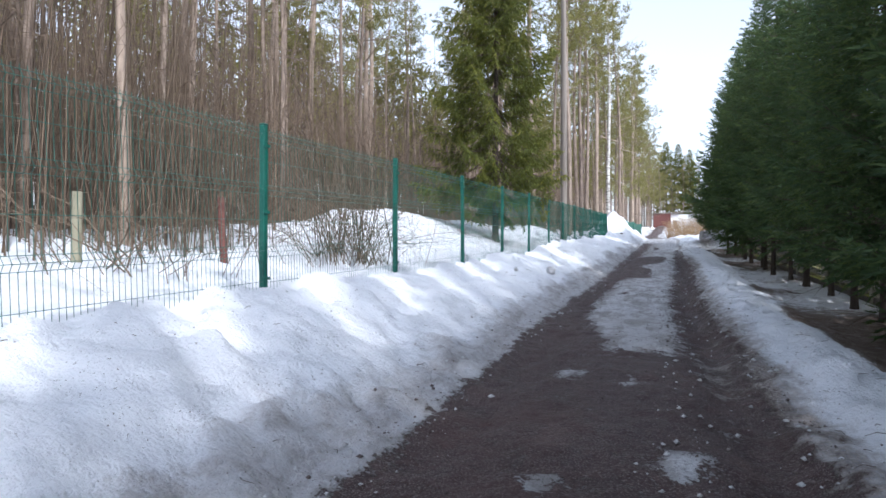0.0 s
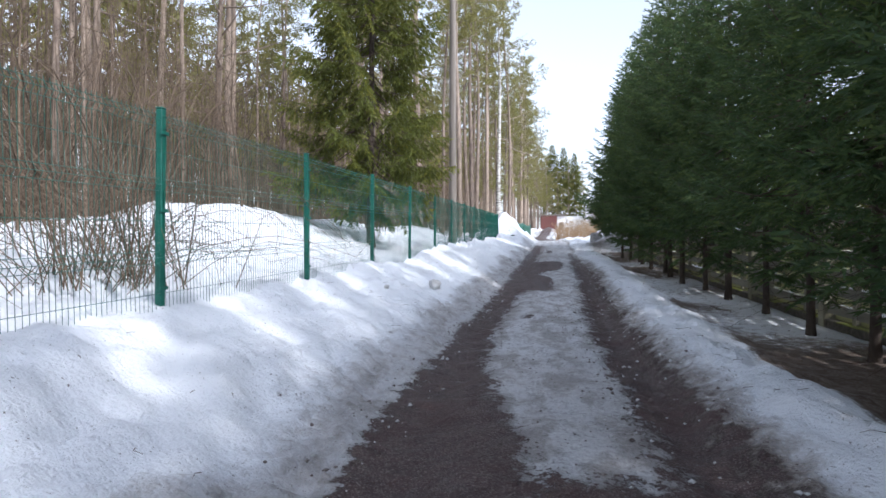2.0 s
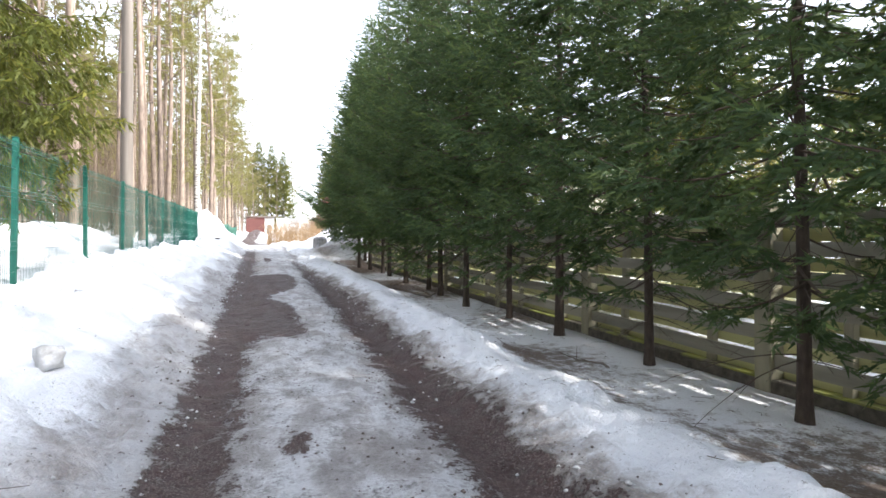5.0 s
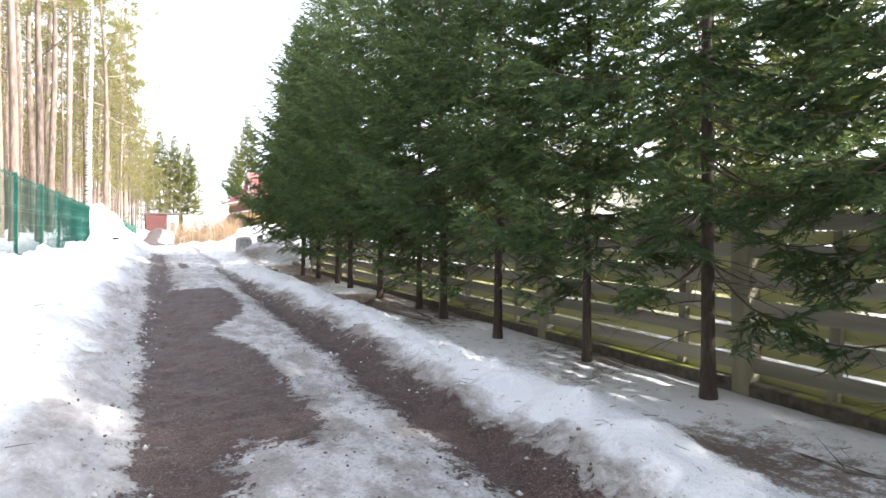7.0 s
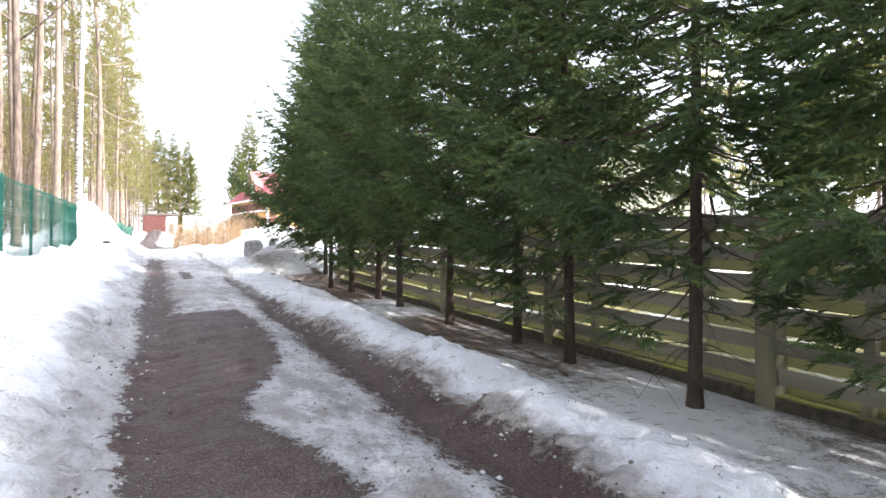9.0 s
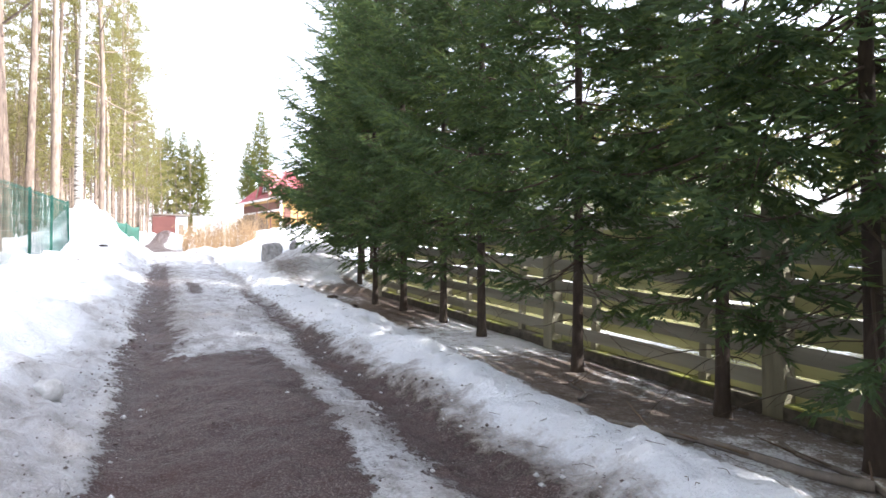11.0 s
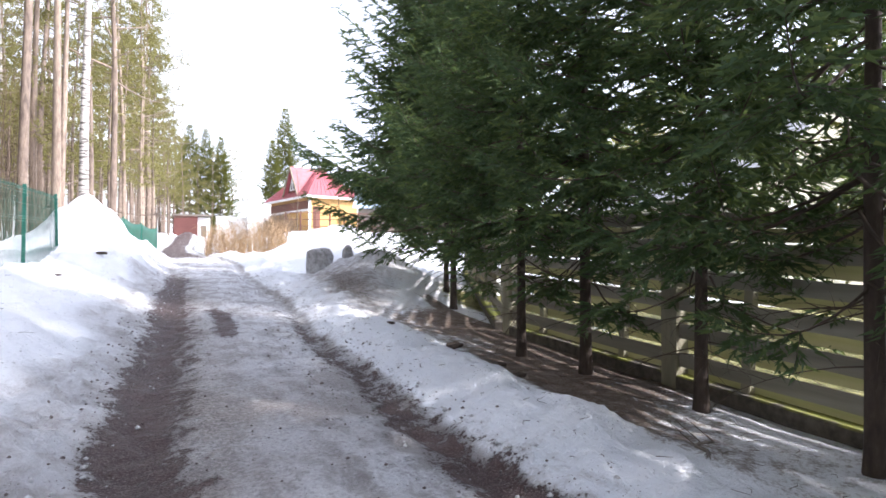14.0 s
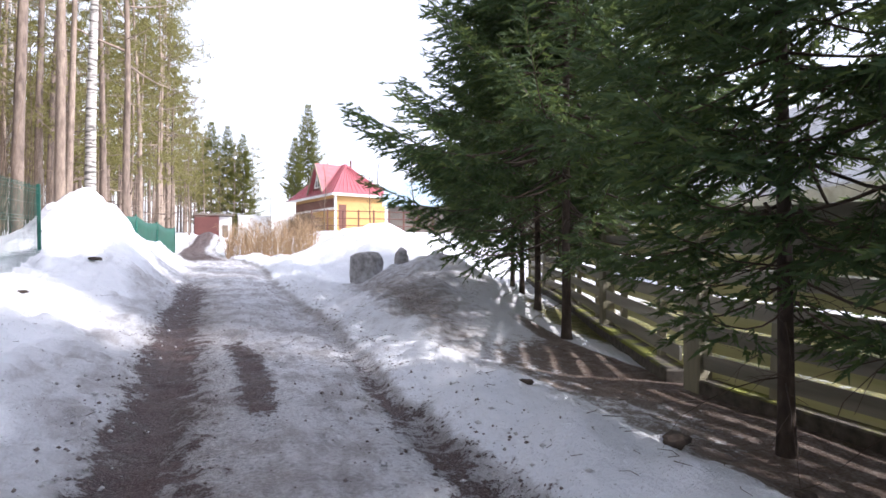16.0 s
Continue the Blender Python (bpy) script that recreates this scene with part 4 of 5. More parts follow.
def far_woods(name, seed, spots, label):
    """Distant wood as one mass: trunks with ragged bare or needled tops."""
    r = np.random.default_rng(seed)
    tw = Twigs(4)
    tris = []
    for x, y, h in spots:
        z = ground_z(x, y) - 0.1
        tw.line([(x, y, z), (x + r.normal(0, .1), y, z + h * .5), (x + r.normal(0, .2), y, z + h)], 0.16, 0.03)
        for i in range(12):
            q = r.uniform(0.4, 1)
            a = r.uniform(0, 6.28)
            ln = 2.4 * (1.15 - q)
            tw.line([(x, y, z + h * q), (x + ln * math.cos(a), y + ln * math.sin(a), z + h * q + 0.5 * ln)], 0.04, 0.01)
            m = 20
            c = np.array([x + ln * .7 * math.cos(a), y + ln * .7 * math.sin(a), z + h * q + .3 * ln])
            at = c[None] + r.normal(0, 0.45, (m, 3))
            nd = r.normal(0, 1, (m, 3))
            wv = np.cross(nd, r.normal(0, 1, (m, 3)))
            wv /= np.linalg.norm(wv, axis=1)[:, None]
            tris.append(np.stack([at - wv * .10, at + wv * .10, at + nd * 0.5], 1))
    ob = empty(name, pose(0, 0, 0), label, "woods")
    ob["kind"] = "stuff"
    part("trunks", tw.mesh("trunks"), PINE_BARK, ob)
    t = np.concatenate(tris).reshape(-1, 3)
    part("crowns", mesh_np("crowns", t, np.arange(len(t)).reshape(-1, 3)), PINE, ob)


_r = random.Random(33)
far_woods("far_woods", 1, [(_r.uniform(-75, -40), _r.uniform(-10, 150), _r.uniform(14, 22)) for _ in range(230)] + [(_r.uniform(-40, -20), _r.uniform(-10, 90), _r.uniform(10, 18)) for _ in range(110)] + [(_r.uniform(-38, -11), _r.uniform(45, 125), _r.uniform(9, 17)) for _ in range(170)], "distant pine wood deep behind the fence")
far_woods("far_woods", 2, [(_r.uniform(-40, -1), _r.uniform(125, 165), _r.uniform(11, 18)) for _ in range(90)], "distant mixed wood where the road disappears")
far_woods("far_woods", 3, [(_r.uniform(38, 60), _r.uniform(-10, 120), _r.uniform(10, 17)) for _ in range(80)], "distant wood beyond the fenced plot")


def build_shrub(x, y, seed, n, reach, tall, label):
    """Arching dark shoots behind the fence; one in four stands tall."""
    ob = empty("shrub", pose(x, y, ground_z(x, y)), label, "shrub", "shrubs behind the fence")
    r = np.random.default_rng(seed)
    stems, tw = Twigs(4), Twigs(3)
    for i in range(n):
        az, ln = r.uniform(0, 6.28), r.uniform(0.35, 1.1) * reach
        d = np.array([math.cos(az) * 0.75, math.sin(az), 0])
        s = np.linspace(0, 1, 7)[:, None]
        hz = r.uniform(0.6, 1.75)
        if i % 4 == 0:
            ln, hz = ln * 1.25, r.uniform(0.5, 1.0) * tall
        b = np.array([[r.normal(0, .35), r.normal(0, .5), -0.1]])
        pts = b + d[None] * ln * s + np.array([[0, 0, 1.0]]) * hz * (2.3 * s - 1.9 * s ** 2) + r.normal(0, .02, (7, 3))
        (stems if i % 4 == 0 else tw).line(pts, 0.010 if i % 4 == 0 else 0.006, 0.0022)
        for k in range(5):
            p = pts[2 + k]
            e = d * 0.4 + r.normal(0, 0.5, 3) - np.array([0, 0, 0.2])
            tw.line([p, p + e * 0.2, p + e * 0.42], 0.003, 0.0012)
    tagged(part("stem", stems.mesh("stem"), TWIG, ob, "long arching stems"), kind="stuff")
    tagged(part("twigwork", tw.mesh("twigwork"), TWIG, ob), kind="stuff")


build_shrub(-6.25, 9.6, 3, 150, 2.6, 4.2, "leafless shrub with dense arching dark twigs in snow")
build_shrub(-6.3, 5.4, 4, 46, 2.2, 1.6, "low sprawling bare brambles behind the wire fence")
build_shrub(-8.9, 4.6, 5, 90, 2.4, 6.0, "tall tangled leafless bush at the forest edge")
build_shrub(-9.2, 8.6, 6, 90, 2.6, 6.5, "tall tangled leafless bush at the forest edge")
build_shrub(-9.6, 12.8, 7, 80, 2.4, 6.0, "tall tangled leafless bush at the forest edge")


def build_reeds():
    ob = empty("dry_bush", pose(1.1, 59, ground_z(1.1, 59)), "dry yellowish-brown bush of dense stems on a snow bank", "bush")
    r = np.random.default_rng(8)
    tw = Twigs(3)
    for i in range(900):
        x, y = r.uniform(-2.0, 2.2), r.normal(0, 1.1)
        h = r.uniform(0.7, 1.95) * (1 - 0.05 * x * x)
        z0 = ground_z(1.1 + x, 59 + y) - ground_z(1.1, 59)
        ex, ey = r.normal(0, .35), r.normal(0, .3)
        tw.line([(x, y, z0 - .1), (x + ex * .3, y + ey * .3, z0 + h * .6), (x + ex, y + ey, z0 + h), (x + 1.6 * ex, y + 1.6 * ey, z0 + h * r.uniform(.8, 1.05))], 0.010, 0.004)
    tagged(part("stemwork", tw.mesh("stemwork"), REED, ob), kind="stuff")


build_reeds()


# ---- poles and wire ----
def build_pole():
    gz = ground_z(-4.35, 25.3)
    ob = empty("utility_pole", pose(-4.98, 25.3, gz), "weathered grey wooden utility pole beside the green fence", "utility pole")
    part("pole", trunk_mesh(11.5, 0.15, 0.10, 5, 14, 0.0, 6, 1.0), POLE_WOOD, ob, smooth=True)
    part("crossarm", new_box(-0.6, 0.6, -0.05, 0.05, 10.7, 10.82, bevel=0.01), POLE_WOOD, ob)
    for x in (-0.45, 0.45):
        bm = bmesh.new()
        bmesh.ops.create_cone(bm, cap_ends=True, segments=10, radius1=0.04, radius2=0.025, depth=0.14, matrix=Matrix.Translation((x, 0, 10.89)))
        part("insulator", bm, WHITE_PAINT, ob)
    for x in (-0.45, 0.45):
        tw = Twigs(4)
        for a, b in (((-4.98 + x, -30, gz + 9.3), (-4.98 + x, 25.3, gz + 10.96)), ((-4.98 + x, 25.3, gz + 10.96), (-5.4 + x, 85, gz + 13.2))):
            s = np.linspace(0, 1, 16)[:, None]
            pts = np.array([a]) * (1 - s) + np.array([b]) * s
            pts[:, 2] -= 4 * 0.9 * (s * (1 - s))[:, 0]
            tw.line(pts, 0.009, 0.009)
        cable = part("power_line", tw.mesh("power_line"), WIRE_BLACK, None)
        tagged(cable, "thin black overhead cable hung from a wooden pole", "cable", "overhead cables")


build_pole()


def old_post(x, y, top, mat, label, lean):
    g = ground_z(x, y)
    ob = empty("old_post", pose(x, y, g, 0, lean, 0), label, "post")
    bm = bmesh.new()
    bmesh.ops.create_cone(bm, cap_ends=True, segments=10, radius1=0.05, radius2=0.047, depth=top + 0.3, matrix=Matrix.Translation((0, 0, (top - 0.3) / 2)))
    part("post", bm, mat, ob)


old_post(-6.5, 6.8, 0.85, RUST, "leaning rusty red metal post in deep snow", -4)
old_post(-6.5, 4.7, 0.7, OLD_POST, "old mossy wooden post in deep snow", 1)


# ---- clods and bits on the snow ----
def clod(x, y, size, mat, label, name="snow_clod", flat=0.75, sink=0.25):
    bm = bmesh.new()
    bmesh.ops.create_icosphere(bm, subdivisions=3, radius=1.0)
    sx, sy, sz = size
    o = Vector((x * 3.1, y * 1.7, 0))
    for v in bm.verts:
        k = 1 + 0.35 * noise.noise(v.co * 1.3 + o) + 0.18 * noise.noise(v.co * 3.5 + o)
        c = Vector([math.copysign(abs(q) ** 0.6, q) for q in v.co]) * 0.82
        v.co = Vector((c.x * sx * k, c.y * sy * k, c.z * sz * k))
    me = bpy.data.meshes.new(name)
    bm.to_mesh(me)
    bm.free()
    ob = part(name, me, mat, None, smooth=True)
    ob.location = (x, y, ground_z(x, y) + sz * (1 - 2 * sink))
    ob.rotation_euler = (0, 0, x * 7 + y)
    return tagged(ob, label, "snow block" if name != "stone" else "stone")


clod(1.35, 41.3, (0.40, 0.36, 0.52), DIRTY_SNOW, "large grey block of dirty frozen snow on a pile", "snow_block", sink=0.33)
clod(2.0, 40.9, (0.16, 0.16, 0.26), DIRTY_SNOW, "small grey lump of dirty frozen snow", "snow_block", sink=0.3)
for x, y, s in ((-3.61, 14.7, 0.15), (-3.97, 12.63, 0.05), (-2.95, 25.44, 0.13)):
    clod(x, y, (s * .9, s * .8, s * .7), SNOW_CHUNK, "grey clod of old snow on the bank")
for x, y, s in ((-3.75, 41.4, 0.09), (-4.1, 38.2, 0.05), (1.0, 30.6, 0.06), (0.9, 31.9, 0.09), (1.15, 31.2, 0.05), (0.55, 33.2, 0.05)):
    clod(x, y, (s * 1.5, s, s * .45), SPRUCE_BARK, "dark piece of bark lying on snow", "bark_piece", sink=0.1)


def fallen_branch(x, y, yaw, length, rad, seed):
    g = ground_z(x, y)
    ob = empty("fallen_branch", pose(x, y, g, 0, 0, yaw), "bare fallen branch lying on needle litter", "branch", "fallen wood under the spruces")
    r = np.random.default_rng(seed)
    m = Matrix.Rotation(radians(yaw), 3, 'Z')
    tw = Twigs(6)
    pts = []
    for i in range(6):
        p = Vector((length * (i / 5 - 0.5), 0.06 * math.sin(i * 1.7 + seed), 0))
        w = m @ p
        pts.append((p.x, p.y, ground_z(x + w.x, y + w.y) - g + rad * 0.7))
    tw.line(pts, rad, rad * 0.5)
    part("limb", tw.mesh("limb"), POLE_WOOD, ob, smooth=True)
    side = Twigs(4)
    for k in (2, 3, 4):
        p = np.array(pts[k])
        e = np.array([0.25, r.choice((-1, 1)) * 0.22, 0.10]) * r.uniform(0.6, 1.3)
        side.line([p, p + e * 0.5, p + e], rad * 0.35, rad * 0.12)
    tagged(part("side_twigwork", side.mesh("side_twigwork"), TWIG, ob), kind="stuff")


for k, (x, y, yaw, ln, rad) in enumerate(((1.35, 23.2, 115, 1.7, 0.04), (1.75, 22.6, 75, 1.2, 0.028), (1.5, 25.0, 60, 0.9, 0.018), (1.6, 15.6, 100, 0.8, 0.016), (1.3, 28.6, 40, 0.7, 0.014))):
    fallen_branch(x, y, yaw, ln, rad, k)


def build_litter_bits():
    """Small twigs and needles shed over banks and floor."""
    r = np.random.default_rng(15)
    tw = Twigs(3)
    n = 1500
    xs = np.where(r.random(n) < 0.6, r.uniform(-0.1, 2.3, n), r.uniform(-4.6, -2.6, n))
    ys = r.uniform(2, 40, n)
    keep = (xs > -1) | (r.random(n) < 0.35)
    xs, ys = xs[keep], ys[keep]
    zs = lie(xs, ys)[0]
    for x, y, z in zip(xs, ys, zs):
        a, ln = r.uniform(0, 6.28), r.uniform(0.03, 0.14) * (2.2 if r.random() < .05 else 1)
        tw.line([(x, y, z + .004), (x + .5 * ln * math.cos(a), y + .5 * ln * math.sin(a), z + .012), (x + ln * math.cos(a + .4), y + ln * math.sin(a + .4), z + .006)], 0.003, 0.0015)
    ob = part("fallen_twigs", tw.mesh("fallen_twigs"), TWIG_DARK, None)
    tagged(ob, "scattered dark twigs shed on the snow", "twigs", "", "stuff")


build_litter_bits()


def crumbs(name, n, seed, place, sizes, mat, label, category):
    """Loose small lumps strewn over the ground, as one mass."""
    r = np.random.default_rng(seed)
    x, y = place(r, n)
    z = lie(x, y)[0]
    k = len(x)
    rad = sizes[0] + (sizes[1] - sizes[0]) * r.random(k) ** 3
    base = np.array([[1, 0, 0], [0, 1, 0], [-1, 0, 0], [0, -1, 0], [0, 0, 0.7], [0, 0, -0.7]])
    v = base[None] * rad[:, None, None] * r.uniform(0.6, 1.4, (k, 6, 1))
    a = r.uniform(0, 6.28, k)
    ca, sa = np.cos(a)[:, None], np.sin(a)[:, None]
    v = np.stack([v[..., 0] * ca - v[..., 1] * sa + x[:, None], v[..., 0] * sa + v[..., 1] * ca + y[:, None], v[..., 2] + (z + 0.35 * rad)[:, None]], -1)
    tri = np.array([[0, 1, 4], [1, 2, 4], [2, 3, 4], [3, 0, 4], [1, 0, 5], [2, 1, 5], [3, 2, 5], [0, 3, 5]])
    f = (tri[None] + 6 * np.arange(k)[:, None, None]).reshape(-1, 3)
    ob = part(name, mesh_np(name, v.reshape(-1, 3), f), mat, None)
    tagged(ob, label, category, "", "stuff")


def along_road(lo, hi, y0, y1):
    def place(r, n):
        y = y0 + (y1 - y0) * r.random(n) ** 1.1
        return road_x(y) + r.uniform(lo, hi, n), y
    return place


def by_ruts(r, n):
    y = r.uniform(2, 44, n)
    u = np.where(r.random(n) < 0.5, -1.25, np.where(r.random(n) < 0.6, 1.2, 0.55)) + r.normal(0, 0.16, n)
    return road_x(y) + u, y


GRAVEL = grainy("road_gravel", [(0.3, (0.05, 0.035, 0.03)), (0.5, (0.14, 0.11, 0.10)), (0.75, (0.30, 0.27, 0.25))], 9, 0.8, relief=0.3)
crumbs("gravel", 5200, 61, along_road(-1.3, 1.3, 2, 40), (0.003, 0.014), GRAVEL, "loose brown gravel strewn over the dirt road", "gravel")
crumbs("mud_crumbs", 3000, 62, by_ruts, (0.004, 0.020), GRAVEL, "dark crumbs of mud along the wheel ruts", "mud")
crumbs("snow_crumbs", 2600, 63, by_ruts, (0.005, 0.026), SNOW_CHUNK, "broken crumbs of old snow beside the wheel ruts", "snow")


# ---- houses beyond ----
def roof_face(bm, pts):
    return bm.faces.new([bm.verts.new(p) for p in pts])


def slab(pts, thick):
    """A flat slab under a polygon."""
    bm = bmesh.new()
    f = roof_face(bm, pts)
    g = bmesh.ops.extrude_face_region(bm, geom=[f])
    bmesh.ops.translate(bm, verts=[v for v in g["geom"] if isinstance(v, bmesh.types.BMVert)], vec=(0, 0, -thick))
    bmesh.ops.recalc_face_normals(bm, faces=bm.faces)
    return bm


def ribs(a, b, c, d, n, mat, parent):
    """Standing ribs of a sheet roof from the eave a-b to the ridge c-d."""
    tw = Twigs(4)
    a, b, c, d = (Vector(p) for p in (a, b, c, d))
    for i in range(1, n):
        p, q = a.lerp(b, i / n), c.lerp(d, i / n)
        tw.line([p + Vector((0, 0, .03)), (p + q) / 2 + Vector((0, 0, .03)), q + Vector((0, 0, .03))], 0.035, 0.035)
    part("roof_rib", tw.mesh("roof_rib"), mat, parent)


def build_red_house():
    gz = 5.2
    ob = empty("house", pose(9.05, 81.6, gz, 0, 0, 14), "yellow wooden house with a red sheet-metal hip roof", "house")
    w, d, h, o = 5.1, 10.0, 2.9, 0.45
    part("wall", new_box(0, w, 0, d, -0.6, h), YELLOW_WALL, ob)
    E0, E1, E2, E3 = (-o, -o, h), (w + o, -o, h), (w + o, d + o, h), (-o, d + o, h)
    R0, R1 = (w / 2, 3.1, h + 3.2), (w / 2, d - 3.1, h + 3.2)
    for pts in ((E0, E1, R0), (E1, E2, R1, R0), (E2, E3, R1), (E3, E0, R0, R1)):
        part("roof", slab(pts, 0.12), RED_ROOF, ob)
    ribs(E0, E1, R0, R0, 12, RED_ROOF, ob)
    ribs(E3, E0, R1, R0, 20, RED_ROOF, ob)
    # gable dormer looking to the side of the road
    y0, y1, ym = 2.2, 5.6, 3.9
    xa = -0.25
    G0, G1, GA = (xa, y0, h + 0.3), (xa, y1, h + 0.3), (xa, ym, h + 3.15)
    bm = bmesh.new()
    roof_face(bm, [(xa + 0.35, y0 + .1, h), (xa + 0.35, y1 - .1, h), (xa + 0.35, ym, h + 3.0)])
    g = bmesh.ops.extrude_face_region(bm, geom=list(bm.faces))
    bmesh.ops.translate(bm, verts=[v for v in g["geom"] if isinstance(v, bmesh.types.BMVert)], vec=(0.15, 0, 0))
    bmesh.ops.recalc_face_normals(bm, faces=bm.faces)
    part("gable", bm, BROWN_PAINT, ob, "brown boarded gable")
    back = (w / 2, ym, h + 3.15)
    part("roof", slab([G0, GA, back, (1.2, y0 - .2, h + 1.0)], 0.12), RED_ROOF, ob)
    part("roof", slab([G1, GA, back, (1.2, y1 + .2, h + 1.0)], 0.12), RED_ROOF, ob)
    for a, b in ((G0, GA), (G1, GA)):
        tw = Twigs(4)
        tw.line([Vector(a) + Vector((-.03, 0, -.06)), (Vector(a) + Vector(b)) / 2 + Vector((-.03, 0, -.06)), Vector(b) + Vector((-.03, 0, -.06))], 0.09, 0.09)
        part("verge_board", tw.mesh("verge_board"), OLD_POST, ob)
    win = part("window", slab([(xa + .3, ym - .55, h + .9), (xa + .3, ym + .55, h + .9), (xa + .3, ym, h + 2.1)], 0.001), GLASS_DARK, ob)
    for a, b in (((ym - .6, .85), (ym + .6, .85)), ((ym - .6, .85), (ym, 2.2)), ((ym + .6, .85), (ym, 2.2)), ((ym, .85), (ym, 2.2))):
        tw = Twigs(4)
        tw.line([(xa + .27, a[0], h + a[1]), (xa + .27, (a[0] + b[0]) / 2, h + (a[1] + b[1]) / 2), (xa + .27, b[0], h + b[1])], .07, .07)
        part("frame", tw.mesh("frame"), WHITE_PAINT, win)
    part("fascia", new_box(-o - .03, w + o, -o - .06, -o - .003, h - .24, h - 0.02), WHITE_PAINT, ob)
    part("fascia", new_box(-o - .06, -o - .003, -o, d + o, h - .24, h - 0.02), WHITE_PAINT, ob)
    part("corner_board", new_box(-.09, .09, -.09, .09, -.6, h - .02), WHITE_PAINT, ob)
    part("veranda_band", new_box(-.12, -.01, .2, d, h - 1.25, h - .45), BROWN_PAINT, ob, "dark brown band along the veranda side")
    part("veranda_rail", new_box(-.16, -.01, .12, d, h - 1.45, h - 1.25), WHITE_PAINT, ob)
    part("door", new_box(0.35, 1.05, -.05, -.004, -.3, 1.9), BROWN_PAINT, ob)
    bm = bmesh.new()
    bmesh.ops.create_cone(bm, cap_ends=True, segments=10, radius1=.1, radius2=.1, depth=1.0, matrix=Matrix.Translation((w / 2 + .8, 3.6, h + 3.2)))
    part("flue", bm, BROWN_PAINT, ob)


build_red_house()


def simple_house(name, m, w, d, h, rise, wall, roof, label, category, overhang=0.4):
    """A gabled building whose ridge runs along its depth."""
    ob = empty(name, m, label, category)
    bm = new_box(0, w, 0, d, -1.5, h)
    part("wall", bm, wall, ob)
    for y in (0.003, d - 0.103):
        bm = bmesh.new()
        roof_face(bm, [(0, y, h), (w, y, h), (w / 2, y, h + rise)])
        g = bmesh.ops.extrude_face_region(bm, geom=list(bm.faces))
        bmesh.ops.translate(bm, verts=[v for v in g["geom"] if isinstance(v, bmesh.types.BMVert)], vec=(0, .1, 0))
        bmesh.ops.recalc_face_normals(bm, faces=bm.faces)
        part("gable", bm, wall, ob)
    k = rise / (w / 2)
    o = overhang
    A = [(-o, -o, h - o * k + .12), (-o, d + o, h - o * k + .12), (w / 2, d + o, h + rise + .12), (w / 2, -o, h + rise + .12)]
    B = [(w + o, -o, h - o * k + .12), (w + o, d + o, h - o * k + .12), (w / 2, d + o, h + rise + .12), (w / 2, -o, h + rise + .12)]
    part("roof", slab(A, .1), roof, ob)
    part("roof", slab(B, .1), roof, ob)
    return ob


simple_house("outbuilding", pose(12.6, 75.9, 4.5, 0, 0, -112), 4.0, 7.0, 2.0, 1.7, GREY_WALL, BLUE_ROOF, "low grey outbuilding with a pale blue sheet roof", "outbuilding")
bh = simple_house("cottage", pose(13.5, 38.0, 1.6, 0, 0, -8), 7.5, 9.0, 2.9, 3.2, BEIGE_WALL, SNOW_CHUNK, "beige cottage with a snowy roof behind the board fence", "house")
for y in (1.2, 4.0, 6.6):
    fr = part("window", new_box(-.05, -.004, y, y + 1.1, 1.0, 2.2), WHITE_PAINT, bh)
    part("pane", new_box(-.07, -.052, y + .1, y + 1.0, 1.1, 2.1), GLASS_DARK, fr)
for x in (1.2, 4.8):
    fr = part("window", new_box(x, x + 1.2, -.05, -.004, 1.0, 2.2), WHITE_PAINT, bh)
    part("pane", new_box(x + .1, x + 1.1, -.07, -.052, 1.1, 2.1), GLASS_DARK, fr)


def build_shed():
    ob = empty("shed", pose(-2.75, 100, 4.3, 0, 0, 0), "low brick-red shed with a flat white-edged roof", "shed")
    part("wall", new_box(0, 2.55, 0, 4, -0.5, 2.75), BRICK_RED, ob)
    part("side_wall", new_box(2.554, 3.9, 0.3, 4, -0.5, 2.65), WHITE_PAINT, ob, "white side wall")
    part("roof", new_box(-.15, 4.05, -.15, 4.2, 2.755, 2.95), GREY_WALL, ob)
    part("door", new_box(2.9, 3.5, 0.24, 0.296, -0.3, 1.7), GREY_WALL, ob)


build_shed()


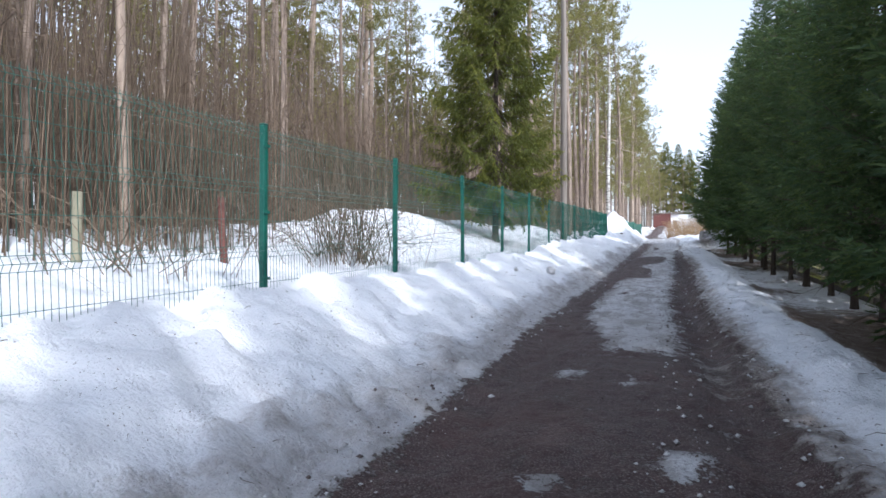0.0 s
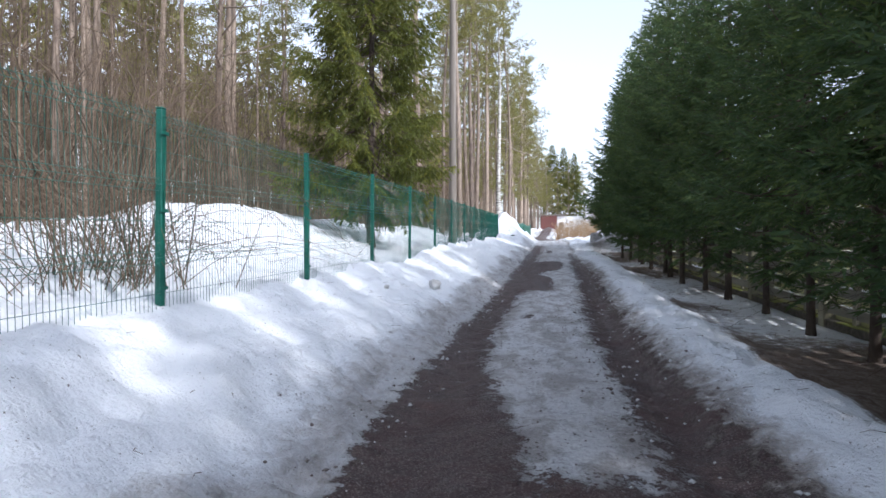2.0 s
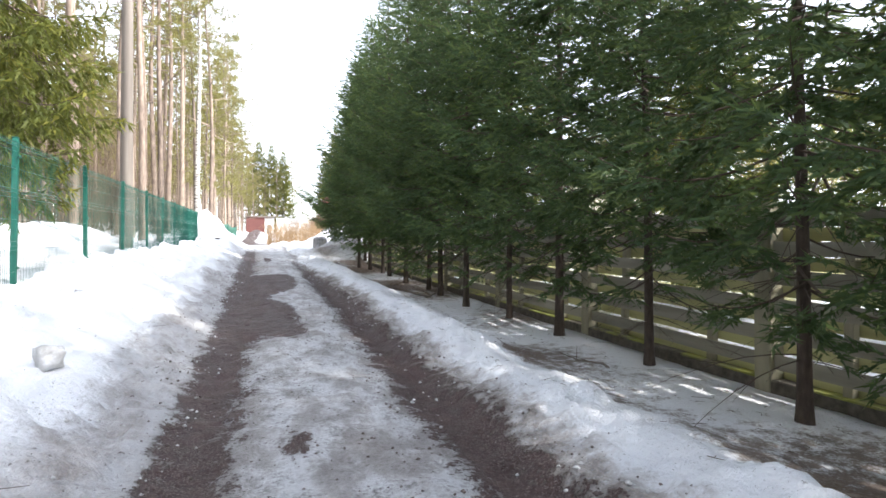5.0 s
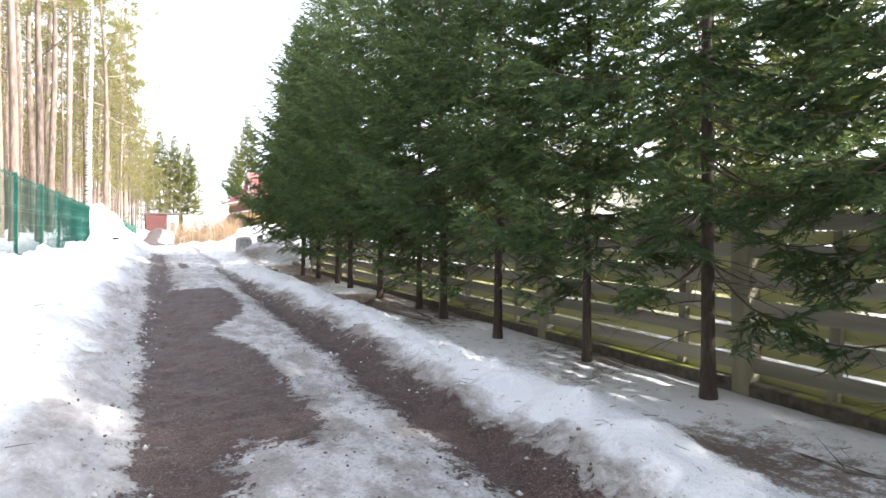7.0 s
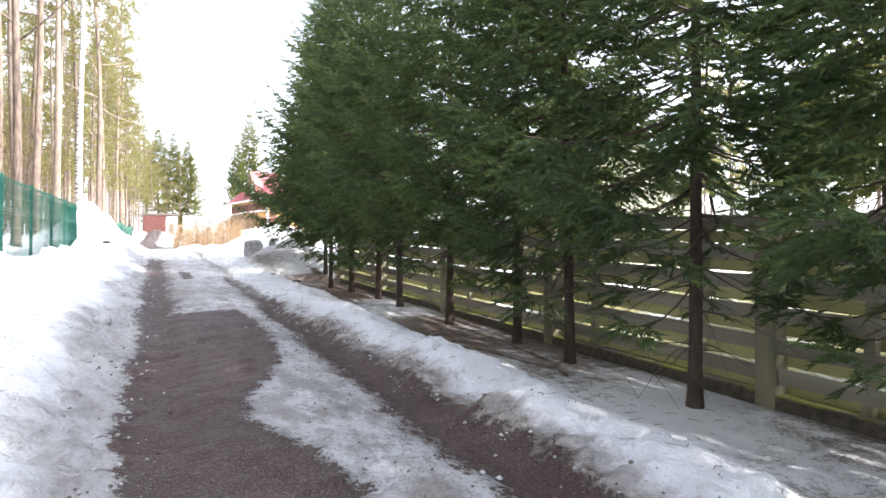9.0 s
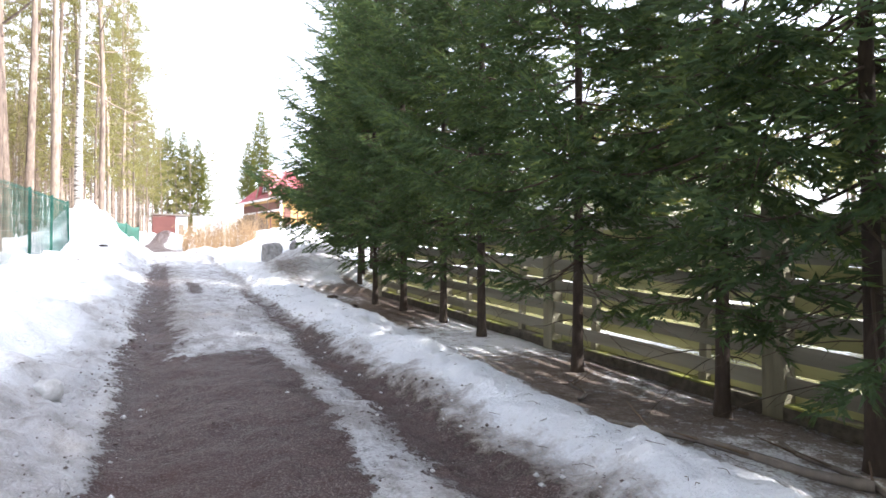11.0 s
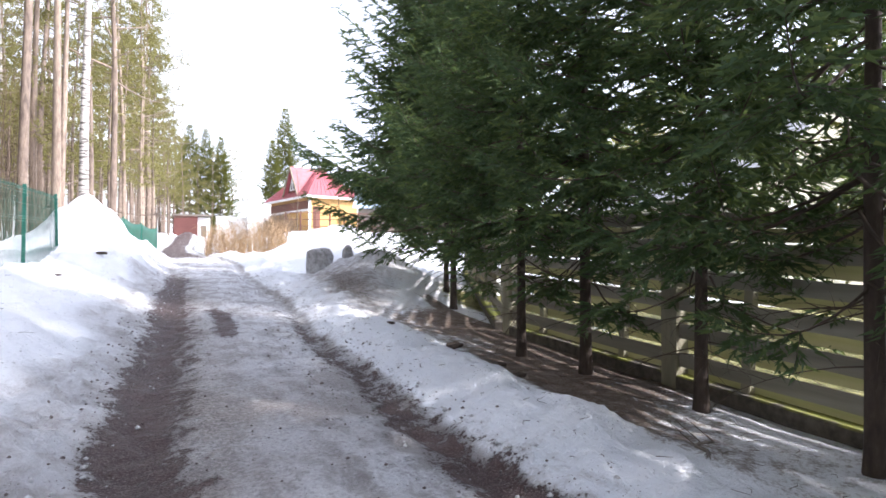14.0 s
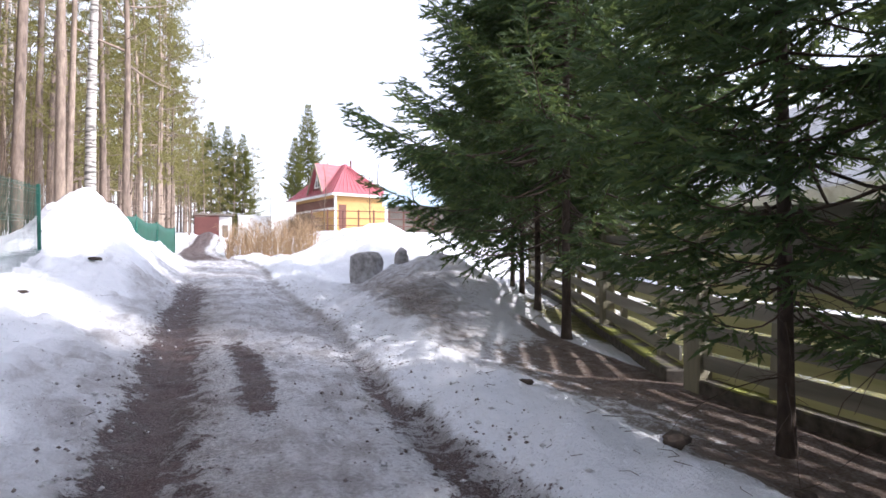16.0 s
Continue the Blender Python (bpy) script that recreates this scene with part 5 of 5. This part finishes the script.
def build_yard():
    """White tanks and a brown rail fence in front of the house."""
    for x, y, w, h in ((1.6, 74, 2.3, 1.5), (3.1, 73.0, 1.0, 2.4), (4.0, 73.2, 0.7, 1.5)):
        g = ground_z(x, y)
        ob = empty("white_wall", pose(x, y, g), "plain white masonry garden wall piece in the snow", "garden wall")
        part("wall", new_box(-w / 2, w / 2, -.3, .3, -.3, h + 0.9, bevel=.04), WHITE_PAINT, ob)
        part("coping", new_box(-w / 2 - .04, w / 2 + .04, -.34, .34, h + .903, h + .97), WHITE_PAINT, ob)
    ob = empty("rail_fence", pose(0, 0, 0), "brown metal rail fence in front of the yellow house", "fence")
    a, b = Vector((5.0, 70, 0)), Vector((13.5, 69, 0))
    for i in range(9):
        p = a.lerp(b, i / 8)
        g = ground_z(p.x, p.y)
        part("post", new_box(p.x - .05, p.x + .05, p.y - .05, p.y + .05, g - .3, g + 1.5), BROWN_PAINT, ob)
    for h in (0.4, 0.9, 1.4):
        for i in range(8):
            p, q = a.lerp(b, i / 8), a.lerp(b, (i + 1) / 8)
            tw = Twigs(4)
            p3, q3 = Vector((p.x, p.y - .06, ground_z(p.x, p.y) + h)), Vector((q.x, q.y - .06, ground_z(q.x, q.y) + h))
            tw.line([p3, (p3 + q3) / 2, q3], .03, .03)
            part("rail", tw.mesh("rail"), BROWN_PAINT, ob)


build_yard()


def build_brown_hedge():
    ob = empty("hedge", pose(4.6, 70.5, ground_z(4.6, 70.5)), "rounded leafless brown hedge beside the yellow house", "hedge")
    r = np.random.default_rng(28)
    tw = Twigs(3)
    for i in range(700):
        x, y = r.normal(0, .75), r.normal(0, .6)
        h = 1.55 * math.sqrt(max(0.08, 1 - (x / 1.9) ** 2)) * r.uniform(.6, 1.05)
        tw.line([(x * .6, y * .6, -.2), (x * .9, y * .9, h * .6), (x + r.normal(0, .15), y + r.normal(0, .15), h)], 0.014, 0.006)
    tagged(part("stemwork", tw.mesh("stemwork"), TWIG, ob), kind="stuff")


build_brown_hedge()


def build_far_spruces():
    lab = "tall solitary dark spruce behind the red-roofed house"
    ob = make_spruce(51, pose(13.2, 122, 6.0), lab, "far spruces", needles=SPRUCE_SUN_TINT, height=20.0, radius=5.2, clear=1.5, whorl=0.62, dense=0.9, droop=0.4, hang=0.9, size=3.6)
    for x, y, s in ((10.6, 118, 0.72), (3.0, 112, 0.66), (1.2, 116, 0.75), (-0.8, 119, 0.8)):
        copy_thing(ob, pose(x, y, 5.5, 0, 0, x * 30) @ Matrix.Diagonal((s, s, s, 1)))


build_far_spruces()


def build_bare_trees():
    r = random.Random(77)
    ob = empty("bare_tree", pose(16, 92, 5), "slender leafless tree beyond the houses", "tree", "bare trees by the houses")
    part("trunk", trunk_mesh(9, .09, .015, 3, 7, 0.3, 9, 1.1), TWIG, ob, smooth=True)
    tagged(part("twigwork", bare_crown(5, 9, 2.0, 1.9, 40, 8).mesh("twigwork"), TWIG, ob), kind="stuff")
    for x, y, s in ((11, 66, 0.62), (18, 84, .9), (21, 70, .8), (17, 30, .8), (20, 22, 1.0), (15, 16, .8), (24, 34, 1.1), (19, 8, 1.0), (14, 26, .7), (7.5, 64, .45), (5.5, 68, .5)):
        copy_thing(ob, pose(x, y, ground_z(x, y), 0, 0, r.uniform(0, 360)) @ Matrix.Diagonal((s, s, s, 1)))


build_bare_trees()
